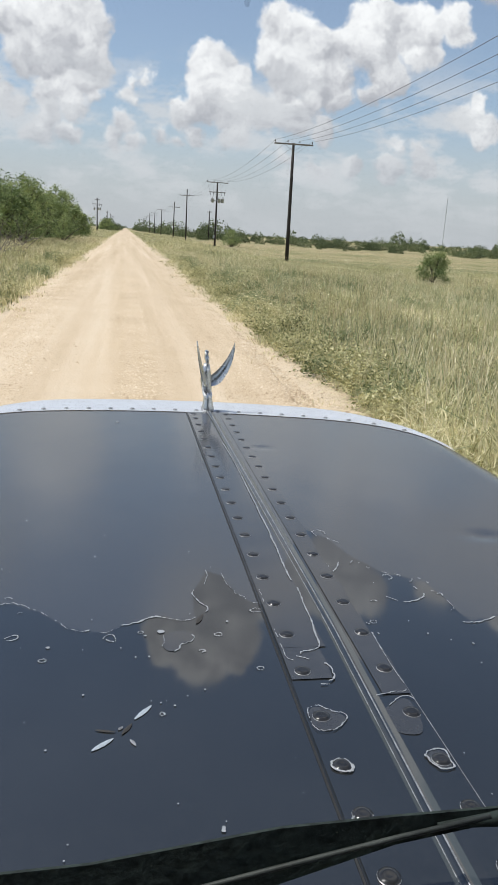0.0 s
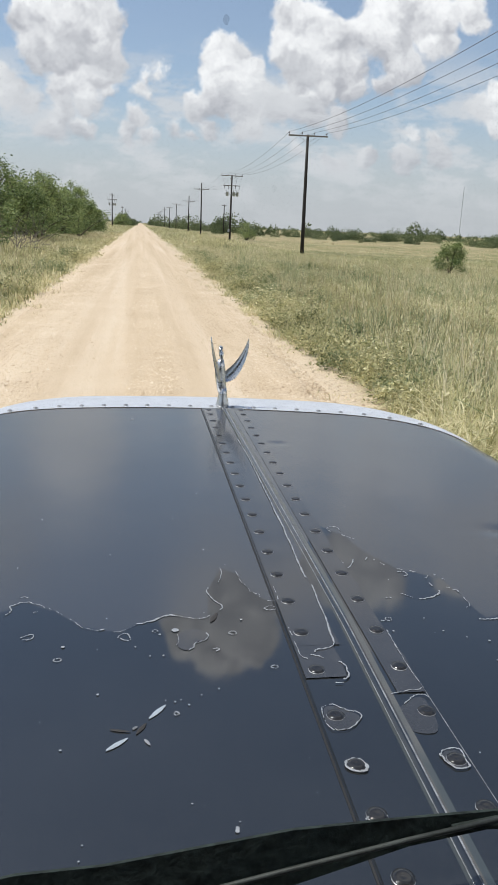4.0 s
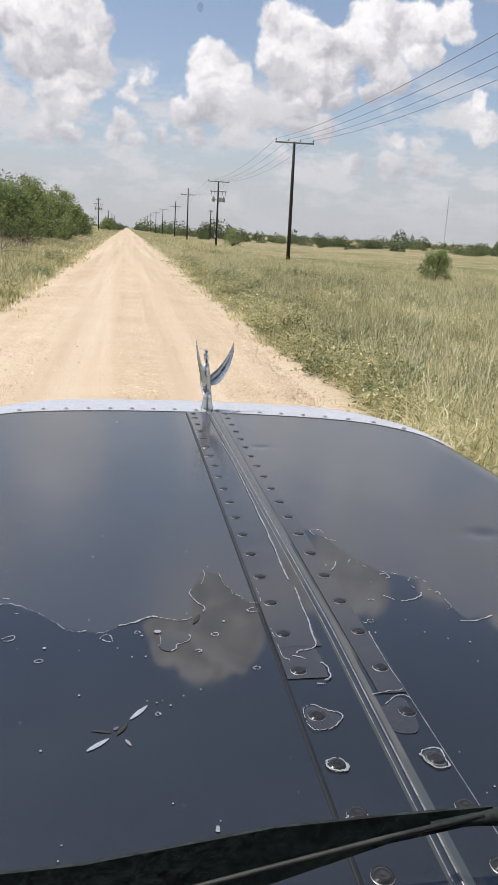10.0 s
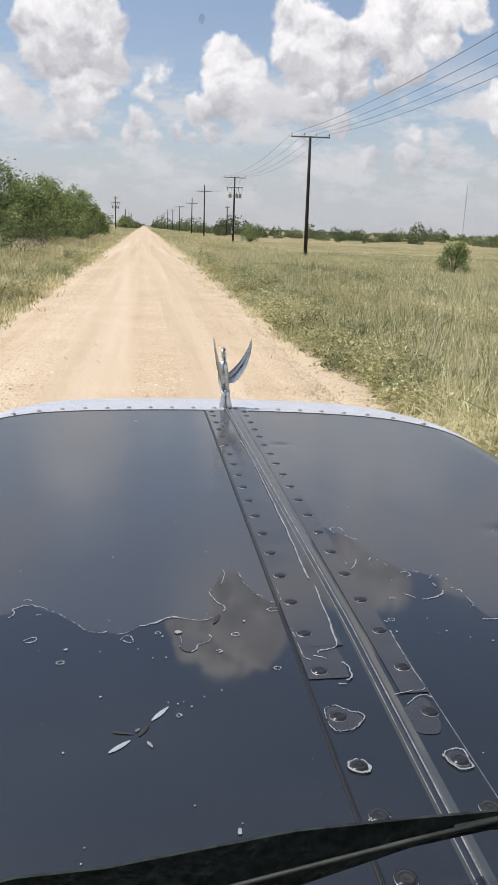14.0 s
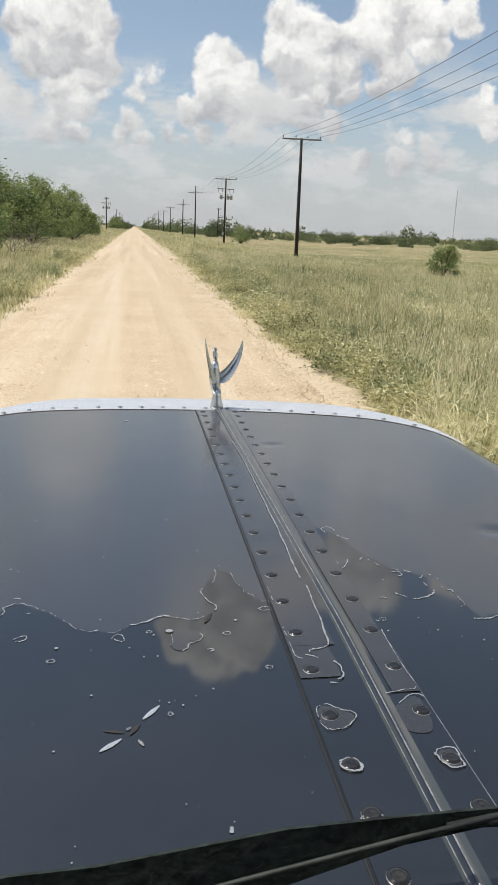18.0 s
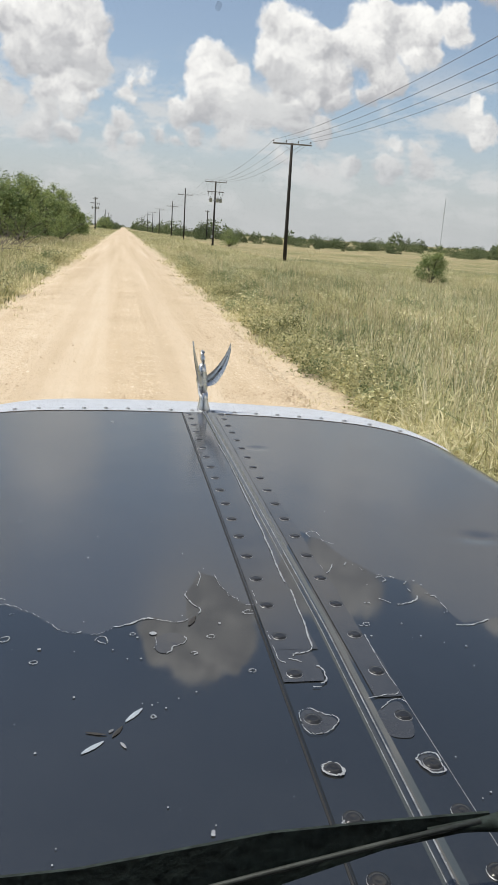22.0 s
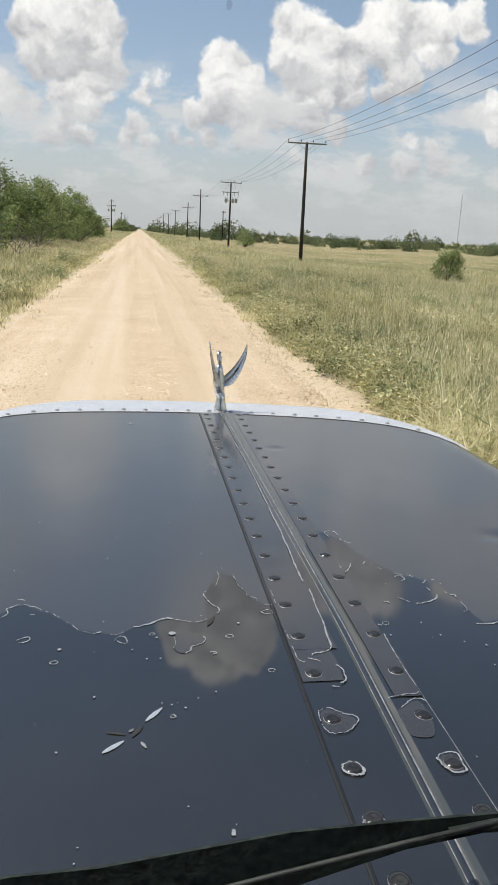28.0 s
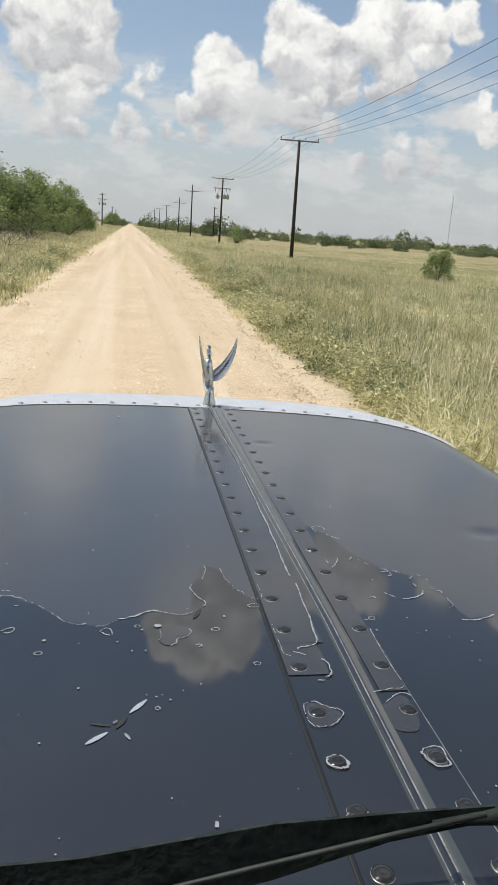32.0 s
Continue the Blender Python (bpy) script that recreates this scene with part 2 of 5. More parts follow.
def paint_material():
    """Old dark paint: clear coat still glossy near the cowl, peeled and duller ahead of it."""
    m, n, b = material("dark_car_paint", 0.2, 0.0, 0.5)
    p = place(n)
    sp = n.add("ShaderNodeSeparateXYZ")
    n.plug(sp.inputs[0], p)
    limit = n.ramp(n.span(sp.outputs[0], -0.4, 0.8, smooth=False), WORN_LINE)
    wob = n.math("MULTIPLY", n.math("SUBTRACT", n.noise(p, 30.0, 4.0), 0.5), 0.02)
    worn = n.span(n.math("ADD", n.math("SUBTRACT", sp.outputs[1], limit), wob), -0.002, 0.004)
    blot = n.noise(p, 3.0, 5.0)
    fine = n.noise(p, 240.0, 2.0)
    dust = n.span(n.math("ADD", n.math("MULTIPLY", blot, 0.7), n.math("MULTIPLY", fine, 0.3)), 0.35, 0.75)
    base = n.mix(worn, (0.0165, 0.0180, 0.0190), (0.043, 0.045, 0.049))
    n.plug(b.inputs["Base Color"], n.mix(n.math("MULTIPLY", dust, 0.35), base, (0.050, 0.052, 0.053)))
    n.plug(b.inputs["Roughness"], n.math("ADD", n.math("MULTIPLY", worn, 0.14), n.math("ADD", 0.03, n.math("MULTIPLY", dust, 0.05))))
    b.inputs["IOR"].default_value = 1.86
    soft = n.noise(place(n, (1, 0.6, 1)), 5.0, 2.0)
    k = n.add("ShaderNodeBump")
    k.inputs["Strength"].default_value, k.inputs["Distance"].default_value = 0.12, 0.012
    n.plug(k.inputs["Height"], soft)
    n.plug(b.inputs["Normal"], k.outputs[0])
    return m


def road_material():
    m, n, b = material("caliche_gravel", 0.9, 0.0, 0.2)
    p = place(n)
    lanes = n.noise(place(n, (1.9, 0.03, 1)), 1.0, 5.0, 0.62)
    stones = n.add("ShaderNodeTexVoronoi", feature="F1")
    n.plug(stones.inputs["Vector"], p)
    stones.inputs["Scale"].default_value = 38.0
    tone = n.math("ADD", n.math("MULTIPLY", lanes, 0.62), n.math("ADD", n.math("MULTIPLY", n.noise(p, 1.3, 5.0), 0.12), n.math("MULTIPLY", n.noise(p, 60.0, 3.0), 0.18)))
    col = n.ramp(tone, [(0.32, (0.44, 0.335, 0.215)), (0.48, (0.56, 0.445, 0.315)), (0.62, (0.66, 0.555, 0.42))])
    spec = n.span(n.noise(p, 60.0, 3.0), 0.55, 0.66)
    n.plug(b.inputs["Base Color"], n.mix(n.math("MULTIPLY", spec, 0.5), col, (0.26, 0.19, 0.11)))
    h = n.math("ADD", n.math("MULTIPLY", stones.outputs["Distance"], -0.6), n.noise(p, 45.0, 4.0))
    bump(n, b, h, 0.5, 0.010)
    return m


def soil_material():
    m, n, b = material("field_soil", 0.95, 0.0, 0.1)
    p = place(n)
    far = n.noise(place(n, (0.006, 0.02, 1)), 1.0, 4.0)
    mid = n.noise(p, 0.22, 5.0)
    f = n.math("ADD", n.math("MULTIPLY", far, 0.45), n.math("MULTIPLY", mid, 0.55))
    col = n.ramp(f, [(0.36, (0.14, 0.17, 0.065)), (0.46, (0.25, 0.235, 0.11)), (0.55, (0.38, 0.32, 0.18)), (0.66, (0.41, 0.31, 0.19))])
    n.plug(b.inputs["Base Color"], n.mix(n.math("MULTIPLY", n.noise(p, 9.0, 4.0), 0.6), col, (0.19, 0.155, 0.095)))
    sx = n.add("ShaderNodeSeparateXYZ")
    n.plug(sx.inputs[0], p)
    edge_way = n.math("ADD", n.math("ABSOLUTE", n.math("ADD", sx.outputs[0], 0.05)), n.math("MULTIPLY", n.math("SUBTRACT", n.noise(p, 1.1, 5.0), 0.5), 1.6))
    gravelly = n.mix(n.noise(p, 30.0, 4.0), (0.44, 0.335, 0.215), (0.66, 0.555, 0.42))
    dry = [l.from_socket for l in m.node_tree.links if l.to_socket == b.inputs["Base Color"]][0]
    n.plug(b.inputs["Base Color"], n.mix(n.span(edge_way, 2.1, 2.9), gravelly, dry))
    bump(n, b, n.noise(p, 4.0, 5.0), 0.8, 0.08)
    return m


def glass_material():
    m, n, b = material("windscreen_glass")
    out = [o for o in m.node_tree.nodes if o.type == "OUTPUT_MATERIAL"][0]
    clear, gloss, mx = n.add("ShaderNodeBsdfTransparent"), n.add("ShaderNodeBsdfGlossy"), n.add("ShaderNodeMixShader")
    clear.inputs[0].default_value = (0.97, 0.985, 0.975, 1)
    gloss.inputs["Roughness"].default_value = 0.02
    mx.inputs[0].default_value = 0.004
    n.plug(mx.inputs[1], clear.outputs[0]), n.plug(mx.inputs[2], gloss.outputs[0])
    n.plug(out.inputs[0], mx.outputs[0])
    return m


PAINT = paint_material()
STRIP = PAINT
BARE = plain("brushed_aluminium", (0.55, 0.565, 0.59), 0.45, 0.3, 0.10, 30.0)
CHROME = plain("chrome", (0.60, 0.60, 0.59), 0.28, 1.0, 0.06, 40.0)
RIVET = plain("worn_rivet", (0.026, 0.026, 0.027), 0.12, 0.15, 0.3, 120.0)
CHIP = plain("bare_metal_edge", (0.31, 0.32, 0.335), 0.5, 0.2, 0.15, 90.0)
# for highlights painted on edges and rivet rims, also trim rivets and insect streaks
PALE_GREY = plain("glint_and_rivet_grey", (0.22, 0.225, 0.235), 0.4, 0.3, 0.5, 60.0)
PATCH = plain("bared_primer", (0.044, 0.044, 0.045), 0.15, 0.0, 0.15, 25.0, 0.9)
DARK = plain("black_gap", (0.008, 0.008, 0.009), 0.7)
RUBBER = plain("wiper_rubber", (0.022, 0.030, 0.027), 0.8, 0.0, 0.8, 18.0, 0.2, relief=0.2)
TRIM_BLACK = plain("black_wiper_metal", (0.04, 0.045, 0.042), 0.6, 0.2, 0.4, 40.0)
CABIN = plain("dark_cabin_trim", (0.025, 0.024, 0.023), 0.85, 0.0, 0.3, 20.0)
GLASS = glass_material()
SCRATCH = plain("glass_chip", (0.34, 0.38, 0.42), 0.35, 0.0, 0.1, 50.0)
BUG = plain("dried_speck", (0.03, 0.027, 0.025), 0.8)
ROAD = road_material()
SOIL = soil_material()
STONE = leafy("caliche_stone", [(0.1, (0.28, 0.20, 0.12)), (0.5, (0.54, 0.42, 0.28)), (0.9, (0.72, 0.62, 0.47))], 1.5, 0.0)
POLE = plain("creosoted_pole", (0.028, 0.023, 0.019), 0.85, 0.0, 0.4, 5.0, relief=0.4)
ARM = plain("weathered_crossarm", (0.22, 0.20, 0.175), 0.85, 0.0, 0.3, 9.0)
CERAMIC = plain("insulator_ceramic", (0.10, 0.085, 0.075), 0.3, 0.0, 0.2, 30.0)
TANK = plain("galvanised_tank", (0.36, 0.38, 0.39), 0.5, 0.4, 0.15, 12.0)
WIRE = plain("weathered_conductor", (0.17, 0.175, 0.18), 0.5, 0.4, 0.1, 10.0)
BARK = plain("mesquite_bark", (0.075, 0.058, 0.045), 0.95, 0.0, 0.4, 14.0, relief=0.6)
DEAD = plain("dead_brush_twig", (0.17, 0.145, 0.125), 0.95, 0.0, 0.3, 9.0)
LEAF = leafy("mesquite_leaf", [(0.08, (0.055, 0.085, 0.03)), (0.5, (0.19, 0.25, 0.085)), (0.92, (0.42, 0.46, 0.19))], 1.3, 0.22)
FAR_LEAF = leafy("far_scrub_leaf", [(0.1, (0.055, 0.08, 0.035)), (0.5, (0.12, 0.15, 0.065)), (0.9, (0.23, 0.26, 0.12))], 0.05)
GRASS = leafy("roadside_grass", [(0.10, (0.08, 0.094, 0.040)), (0.33, (0.325, 0.32, 0.145)), (0.58, (0.58, 0.535, 0.285)), (0.95, (0.90, 0.81, 0.55))], 0.9, 0.30)
STRAW = leafy("dry_straw_grass", [(0.1, (0.26, 0.21, 0.10)), (0.5, (0.62, 0.53, 0.31)), (0.9, (0.90, 0.81, 0.58))], 0.6, 0.32)
GREEN = leafy("green_johnson_grass", [(0.1, (0.085, 0.115, 0.05)), (0.5, (0.25, 0.28, 0.135)), (0.9, (0.50, 0.51, 0.29))], 0.8, 0.36)


# ---- mesh helpers ----
def mesh_of(name, verts, faces, mat):
    """A mesh from arrays; all faces have the same number of corners."""
    verts, faces = np.asarray(verts, np.float32), np.asarray(faces, np.int32)
    me = bpy.data.meshes.new(name)
    k = faces.shape[1]
    me.vertices.add(len(verts)), me.loops.add(faces.size), me.polygons.add(len(faces))
    me.vertices.foreach_set("co", verts.ravel())
    me.loops.foreach_set("vertex_index", faces.ravel())
    me.polygons.foreach_set("loop_start", np.arange(0, faces.size, k, dtype=np.int32))
    me.update(calc_edges=True)
    me.validate()
    me.materials.append(mat)
    return me


def smooth(me):
    me.polygons.foreach_set("use_smooth", [True] * len(me.polygons))
    return me


def part(name, bm, mat, parent, label="", soft=False):
    me = bpy.data.meshes.new(name)
    bmesh.ops.recalc_face_normals(bm, faces=bm.faces)
    bm.to_mesh(me)
    bm.free()
    me.materials.append(mat)
    if soft:
        smooth(me)
    ob = new(name, me)
    ob.parent = parent
    return tagged(ob, label)


def hang(name, me, parent, label=""):
    ob = new(name, me)
    ob.parent = parent
    return tagged(ob, label)


def box(bm, centre, size, bevel=0.0, m=None):
    made = bmesh.ops.create_cube(bm, size=1.0)["verts"]
    bmesh.ops.scale(bm, vec=size, verts=made)
    if bevel:
        edges = list({ed for v in made for ed in v.link_edges})
        r = bmesh.ops.bevel(bm, geom=edges, offset=bevel, segments=2, profile=0.5, affect="EDGES")
        made = list({v for f in r["faces"] for v in f.verts} | {v for v in made if v.is_valid})
    if m:
        bmesh.ops.transform(bm, matrix=m, verts=made)
    bmesh.ops.translate(bm, vec=centre, verts=made)
    return bm


def tube(bm, pts, radii, sides=8, caps=True):
    """A round bar along points, with a radius at each."""
    rings = []
    pts = [Vector(p) for p in pts]
    for i, p in enumerate(pts):
        d = (pts[min(i + 1, len(pts) - 1)] - pts[max(i - 1, 0)]).normalized()
        s = d.cross(Vector((0, 0, 1)) if abs(d.z) < 0.95 else Vector((0, 1, 0))).normalized()
        u = s.cross(d)
        r = radii[i] if isinstance(radii, (list, tuple)) else radii
        rings.append([bm.verts.new(p + (s * math.cos(2 * math.pi * k / sides) + u * math.sin(2 * math.pi * k / sides)) * r) for k in range(sides)])
    for r0, r1 in zip(rings, rings[1:]):
        for k in range(sides):
            bm.faces.new((r0[k], r0[(k + 1) % sides], r1[(k + 1) % sides], r1[k]))
    if caps:
        bm.faces.new(rings[0]), bm.faces.new(rings[-1])
    return bm


def lathe(bm, profile, sides=12, m=None):
    """A turned solid: profile of (radius, height)."""
    rings = [[bm.verts.new((r * math.cos(2 * math.pi * k / sides), r * math.sin(2 * math.pi * k / sides), h)) for k in range(sides)] for r, h in profile]
    for r0, r1 in zip(rings, rings[1:]):
        for k in range(sides):
            bm.faces.new((r0[k], r0[(k + 1) % sides], r1[(k + 1) % sides], r1[k]))
    bm.faces.new(rings[0]), bm.faces.new(rings[-1])
    if m:
        bmesh.ops.transform(bm, matrix=m, verts=[v for r in rings for v in r])
    return bm


def thing(name, label, category, group="", at=(0, 0, 0)):
    ob = new(name)
    ob.location = at
    ob.empty_display_size = 0.1
    return tagged(ob, label, category, group)


# ---- ground and road ----
def step(t):
    t = np.clip(t, 0, 1)
    return t * t * (3 - 2 * t)


def ground_z(x, y):
    x, y = np.asarray(x, float), np.asarray(y, float)
    r, l = np.maximum(x - 1.85, 0), np.maximum(-1.95 - x, 0)
    z = -0.30 * step(r / 2.2) - 0.55 * step((r - 3) / 12) - 0.6 * step((r - 12) / 60) - 2.0 * step((r - 60) / 400)
    z = z - 0.22 * step(l / 1.2) + 0.35 * step((l - 1.5) / 5) + 0.8 * step((l - 8) / 60)
    off = np.maximum(r, l)
    z = z + 0.05 * np.sin(x * 1.7 + 1.3 * np.sin(y * 0.6)) * np.sin(y * 1.1 + 0.8 * np.sin(x * 0.9)) * step(off / 1.5) * (off < 60)
    z = z - 0.03 * (off <= 0)
    return z


def sheet(xs, ys, z):
    gx, gy = np.meshgrid(xs, ys, indexing="ij")
    verts = np.stack([gx, gy, z(gx, gy)], -1).reshape(-1, 3)
    i, j = np.meshgrid(np.arange(len(xs) - 1), np.arange(len(ys) - 1), indexing="ij")
    a = (i * len(ys) + j).ravel()
    return verts, np.stack([a, a + len(ys), a + len(ys) + 1, a + 1], -1)


near_x = np.concatenate([-np.geomspace(3500, 14, 26), np.arange(-13, 26, 0.35), np.geomspace(27, 3500, 30)])
near_y = np.concatenate([[-800, -300, -120, -60, -30, -12], np.arange(-6, 40, 0.5), np.geomspace(41, 4400, 70)])
v, f = sheet(near_x, near_y, ground_z)
ground = tagged(new("ground", smooth(mesh_of("ground", v, f, SOIL))), "dry rangeland soil with patches of grass", "ground", kind="structure")

rng = np.random.default_rng(7)
ys = np.concatenate([np.arange(-40, 60, 0.25), np.geomspace(60.5, 1500, 120)])


def edge(seed):
    g = np.random.default_rng(seed)
    return sum(np.convolve(g.normal(0, 1, len(ys) + n - 1), np.ones(n) / n, "valid") * a for n, a in ((21, 0.45), (5, 0.14), (1, 0.02)))


def road_z(x, y):
    return 0.035 - 0.05 * np.minimum(np.abs((x + 0.05) / 1.92), 1.1) ** 4 + 0.010 * np.sin(x * 4.2) + 0.006 * np.sin(y * 0.9)


cols = np.linspace(0, 1, 29)
left_edge, right_edge = -1.95 + edge(1), 1.84 + edge(2)
gx = left_edge[None] + (right_edge - left_edge)[None] * cols[:, None]
gy = np.repeat(ys[None], 29, 0)
gz = road_z(gx, gy)
gz[0] -= 0.08
gz[-1] -= 0.08
a = (np.arange(28)[:, None] * len(ys) + np.arange(len(ys) - 1)[None]).ravel()
road = tagged(new("road", smooth(mesh_of("road", np.stack([gx, gy, gz], -1).reshape(-1, 3), np.stack([a, a + len(ys), a + len(ys) + 1, a + 1], -1), ROAD))), "straight cream-coloured caliche gravel road with wheel tracks", "road", kind="structure")


def scatter_stones(name, n, x0, x1, y0, y1, size, mat, tracks=False):
    octa = np.array([(1, 0, -0.2), (0, 1, -0.2), (-1, 0, -0.2), (0, -1, -0.2), (0.2, 0.1, 0.7)])
    tri = np.array([(0, 1, 4), (1, 2, 4), (2, 3, 4), (3, 0, 4)])
    x, y = rng.uniform(x0, x1, n), y0 + (y1 - y0) * rng.uniform(0, 1, n) ** 2.4
    if tracks:
        # wheels have swept the two tracks nearly bare
        swept = np.exp(-(((x + 0.55) / 0.42) ** 4)) + np.exp(-(((x - 0.62) / 0.30) ** 4))
        keep = rng.uniform(0, 1, n) > 0.9 * swept
        x, y, n = x[keep], y[keep], int(keep.sum())
    s = size * rng.lognormal(0, 0.45, n)
    z = np.where((x > -1.9) & (x < 1.8), road_z(x, y), ground_z(x, y))
    ang = rng.uniform(0, 6.3, n)
    o = octa[None] * s[:, None, None] * rng.uniform(0.6, 1.3, (n, 5, 1))
    c, q = np.cos(ang)[:, None], np.sin(ang)[:, None]
    vx, vy = o[..., 0] * c - o[..., 1] * q, o[..., 0] * q + o[..., 1] * c
    verts = np.stack([vx + x[:, None], vy + y[:, None], o[..., 2] + z[:, None]], -1).reshape(-1, 3)
    return mesh_of(name, verts, (tri[None] + 5 * np.arange(n)[:, None, None]).reshape(-1, 3), mat)


tagged(new("gravel", scatter_stones("gravel", 120000, -1.92, 1.84, 4.0, 34, 0.0075, STONE, True)), "loose pale caliche gravel lying on the road", "gravel", kind="stuff")
tagged(new("edge_stones", scatter_stones("edge_stones", 3000, 1.6, 2.5, 4.5, 24, 0.008, STONE)), "loose stones along the road edge", "gravel", kind="stuff")


# ---- grass ----
def blades(n, x, y, height, width, lean=0.45, coarse=0):
    """Tapering blades that arch over: five triangles each, three or one farther off."""
    z = ground_z(x, y)
    ang, bend = rng.uniform(0, 2 * np.pi, n), rng.uniform(0.1, 1.0, n) * lean
    face = ang + np.pi / 2 + rng.normal(0, 0.5, n)
    wx, wy = np.cos(face) * width / 2, np.sin(face) * width / 2
    out = np.zeros((n, 7, 3))
    for row, (k, share) in enumerate(((0.0, 0.8), (0.45, 1.0), (0.78, 0.7), (1.0, 0.0))):
        reach, rise = height * bend * k ** 1.8, height * (k - 0.42 * bend * k ** 3)
        c = np.stack([x + np.cos(ang) * reach, y + np.sin(ang) * reach, z - 0.03 + rise], -1)
        side = np.stack([wx * share, wy * share, 0 * wx], -1)
        out[:, 2 * row] = c - side
        if row < 3:
            out[:, 2 * row + 1] = c + side
    tri = np.array([(0, 1, 3), (0, 3, 2), (2, 3, 5), (2, 5, 4), (4, 5, 6)])
    if coarse == 1:
        out, tri = out[:, (0, 1, 6)], np.array([(0, 1, 2)])
    if coarse == 2:
        out, tri = out[:, (0, 1, 4, 5, 6)], np.array([(0, 1, 3), (0, 3, 2), (2, 3, 4)])
    return out.reshape(-1, 3), (tri[None] + out.shape[1] * np.arange(n)[:, None, None]).reshape(-1, 3)


def clumpy(n, x0, x1, y0, y1, spread, per=14):
    """Places in tufts, between bounds that may widen with y (x as a function of y)."""
    m = max(1, n // per)
    cy = y0 + (y1 - y0) * rng.uniform(0, 1, m) ** 1.25
    lo, hi = x0(cy), x1(cy)
    cx = lo + (hi - lo) * rng.uniform(0, 1, m)
    x = np.repeat(cx, per) + rng.normal(0, 1, m * per) * spread
    y = np.repeat(cy, per) + rng.normal(0, 1, m * per) * spread
    tall = np.repeat(rng.uniform(0.42, 1.35, m), per) * rng.uniform(0.55, 1.1, m * per)
    return x, y, tall


def meadow(name, label, mat, n, x0, x1, y0, y1, height, width, spread, lean=0.95, per=14, coarse=0):
    x, y, tall = clumpy(n, x0, x1, y0, y1, spread, per)
    h = height * tall * (0.72 + 0.55 * (0.5 + 0.5 * np.sin(x * 0.9 + 2 * np.sin(y * 0.31)) * np.sin(y * 0.53 + 1.7 * np.sin(x * 0.37))))
    off = np.maximum(x - 1.82, -1.95 - x)
    h *= np.clip(0.22 + off / 1.6, 0.15, 1.0)
    ragged = 0.24 + 0.34 * np.sin(y * 1.25 + 2.1 * np.sin(y * 0.37) + (x > 0)) * np.sin(y * 0.46 + 1)
    ragged = np.where(x > 0, ragged, ragged * 0.45)
    keep = off > ragged * (height > 0.4) - 0.12 + 0.35 * rng.uniform(0, 1, len(x)) ** 2
    x, y, h = x[keep], y[keep], h[keep]
    v, f = blades(len(x), x, y, h, width * rng.uniform(0.6, 1.3, len(x)), lean, coarse)
    return tagged(new(name, mesh_of(name, v, f, mat)), label, "grass", kind="stuff")


R0, L0 = (lambda y: 1.82 + 0 * y), (lambda y: -2.03 + 0 * y)
meadow("roadside_grass", "tall olive and straw grass on the verge", GRASS, 105000, R0, lambda y: np.maximum(6.0, 3.4 + 0.52 * y), 3.0, 24.0, 0.46, 0.0095, 0.17, 2.3, 14)
meadow("roadside_grass", "tall olive grass running back from the verge", GRASS, 190000, R0, lambda y: 3.0 + 0.55 * y, 18.0, 75.0, 0.40, 0.020, 0.40, 2.0, 9, coarse=1)
meadow("green_grass", "green johnson grass in the ditch", GREEN, 34000, lambda y: 3.2 + 0.02 * y, lambda y: 4.5 + 0.42 * y, 5.0, 42.0, 0.50, 0.016, 0.34, 1.8, per=50)
meadow("straw_grass", "dry straw-coloured seed heads in the grass", STRAW, 100000, lambda y: 2.2 + 0.01 * y, lambda y: 3.5 + 0.55 * y, 4.5, 70.0, 0.42, 0.011, 0.32, 1.9, per=14, coarse=1)
meadow("green_grass", "soft olive grass running out to the power line", GREEN, 60000, lambda y: 4.0 + 0.04 * y, lambda y: 6.0 + 0.58 * y, 30.0, 85.0, 0.36, 0.024, 0.8, 2.0, per=60, coarse=1)
meadow("field_grass", "pale dry grass of the open field", STRAW, 60000, lambda y: 10 + 0.05 * y, lambda y: 6.0 + 0.62 * y, 72.0, 230.0, 0.26, 0.05, 1.0, 2.0, coarse=1)
meadow("verge_grass", "yellowed grass on the road's far verge", GRASS, 45000, lambda y: -4.0 - 0.13 * np.maximum(y, 8), L0, 3.0, 70.0, 0.50, 0.018, 0.16)
meadow("verge_straw", "dry orange-tinted grass on the verge", STRAW, 30000, lambda y: -4.0 - 0.10 * y, L0, 10.0, 110.0, 0.44, 0.024, 0.22, 1.5, coarse=2)
meadow("distant_verge_grass", "grass along the far stretch of road", GRASS, 40000, lambda y: -7 - 0.02 * y, lambda y: 12 + 0.03 * y, 70.0, 400.0, 0.45, 0.08, 0.6, coarse=1)

for lo, hi in ((1.85, 9.0), (-9.0, -2.0)):
    meadow("verge_grass", "olive and straw grass on the verge beside the car", GRASS, 30000, lambda y: lo + 0 * y, lambda y: hi + 0 * y, -12.0, 5.0, 0.46, 0.014, 0.17, 1.9, coarse=1)
for lo, hi, nm in ((1.8, 2.9, "low_weeds"), (-3.1, -1.98, "low_weeds")):
    meadow(nm, "low weeds creeping over the gravel edge", GRASS, 11000, lambda y: lo + 0 * y, lambda y: hi + 0 * y, 4.5, 34.0, 0.42, 0.011, 0.10, 1.3, 30)


for lo, hi in ((1.35, 2.1), (-2.3, -1.6)):
    x, y, tall = clumpy(1600, lambda y: lo + 0 * y, lambda y: hi + 0 * y, 4.5, 40.0, 0.07, 20)
    v, f = blades(len(x), x, y, 0.12 * tall, 0.007 * (1 + y / 18), 1.6, 2)
    tagged(new("edge_tufts", mesh_of("edge_tufts", v, f, STRAW)), "small dry tufts standing in the gravel edge", "grass", kind="stuff")


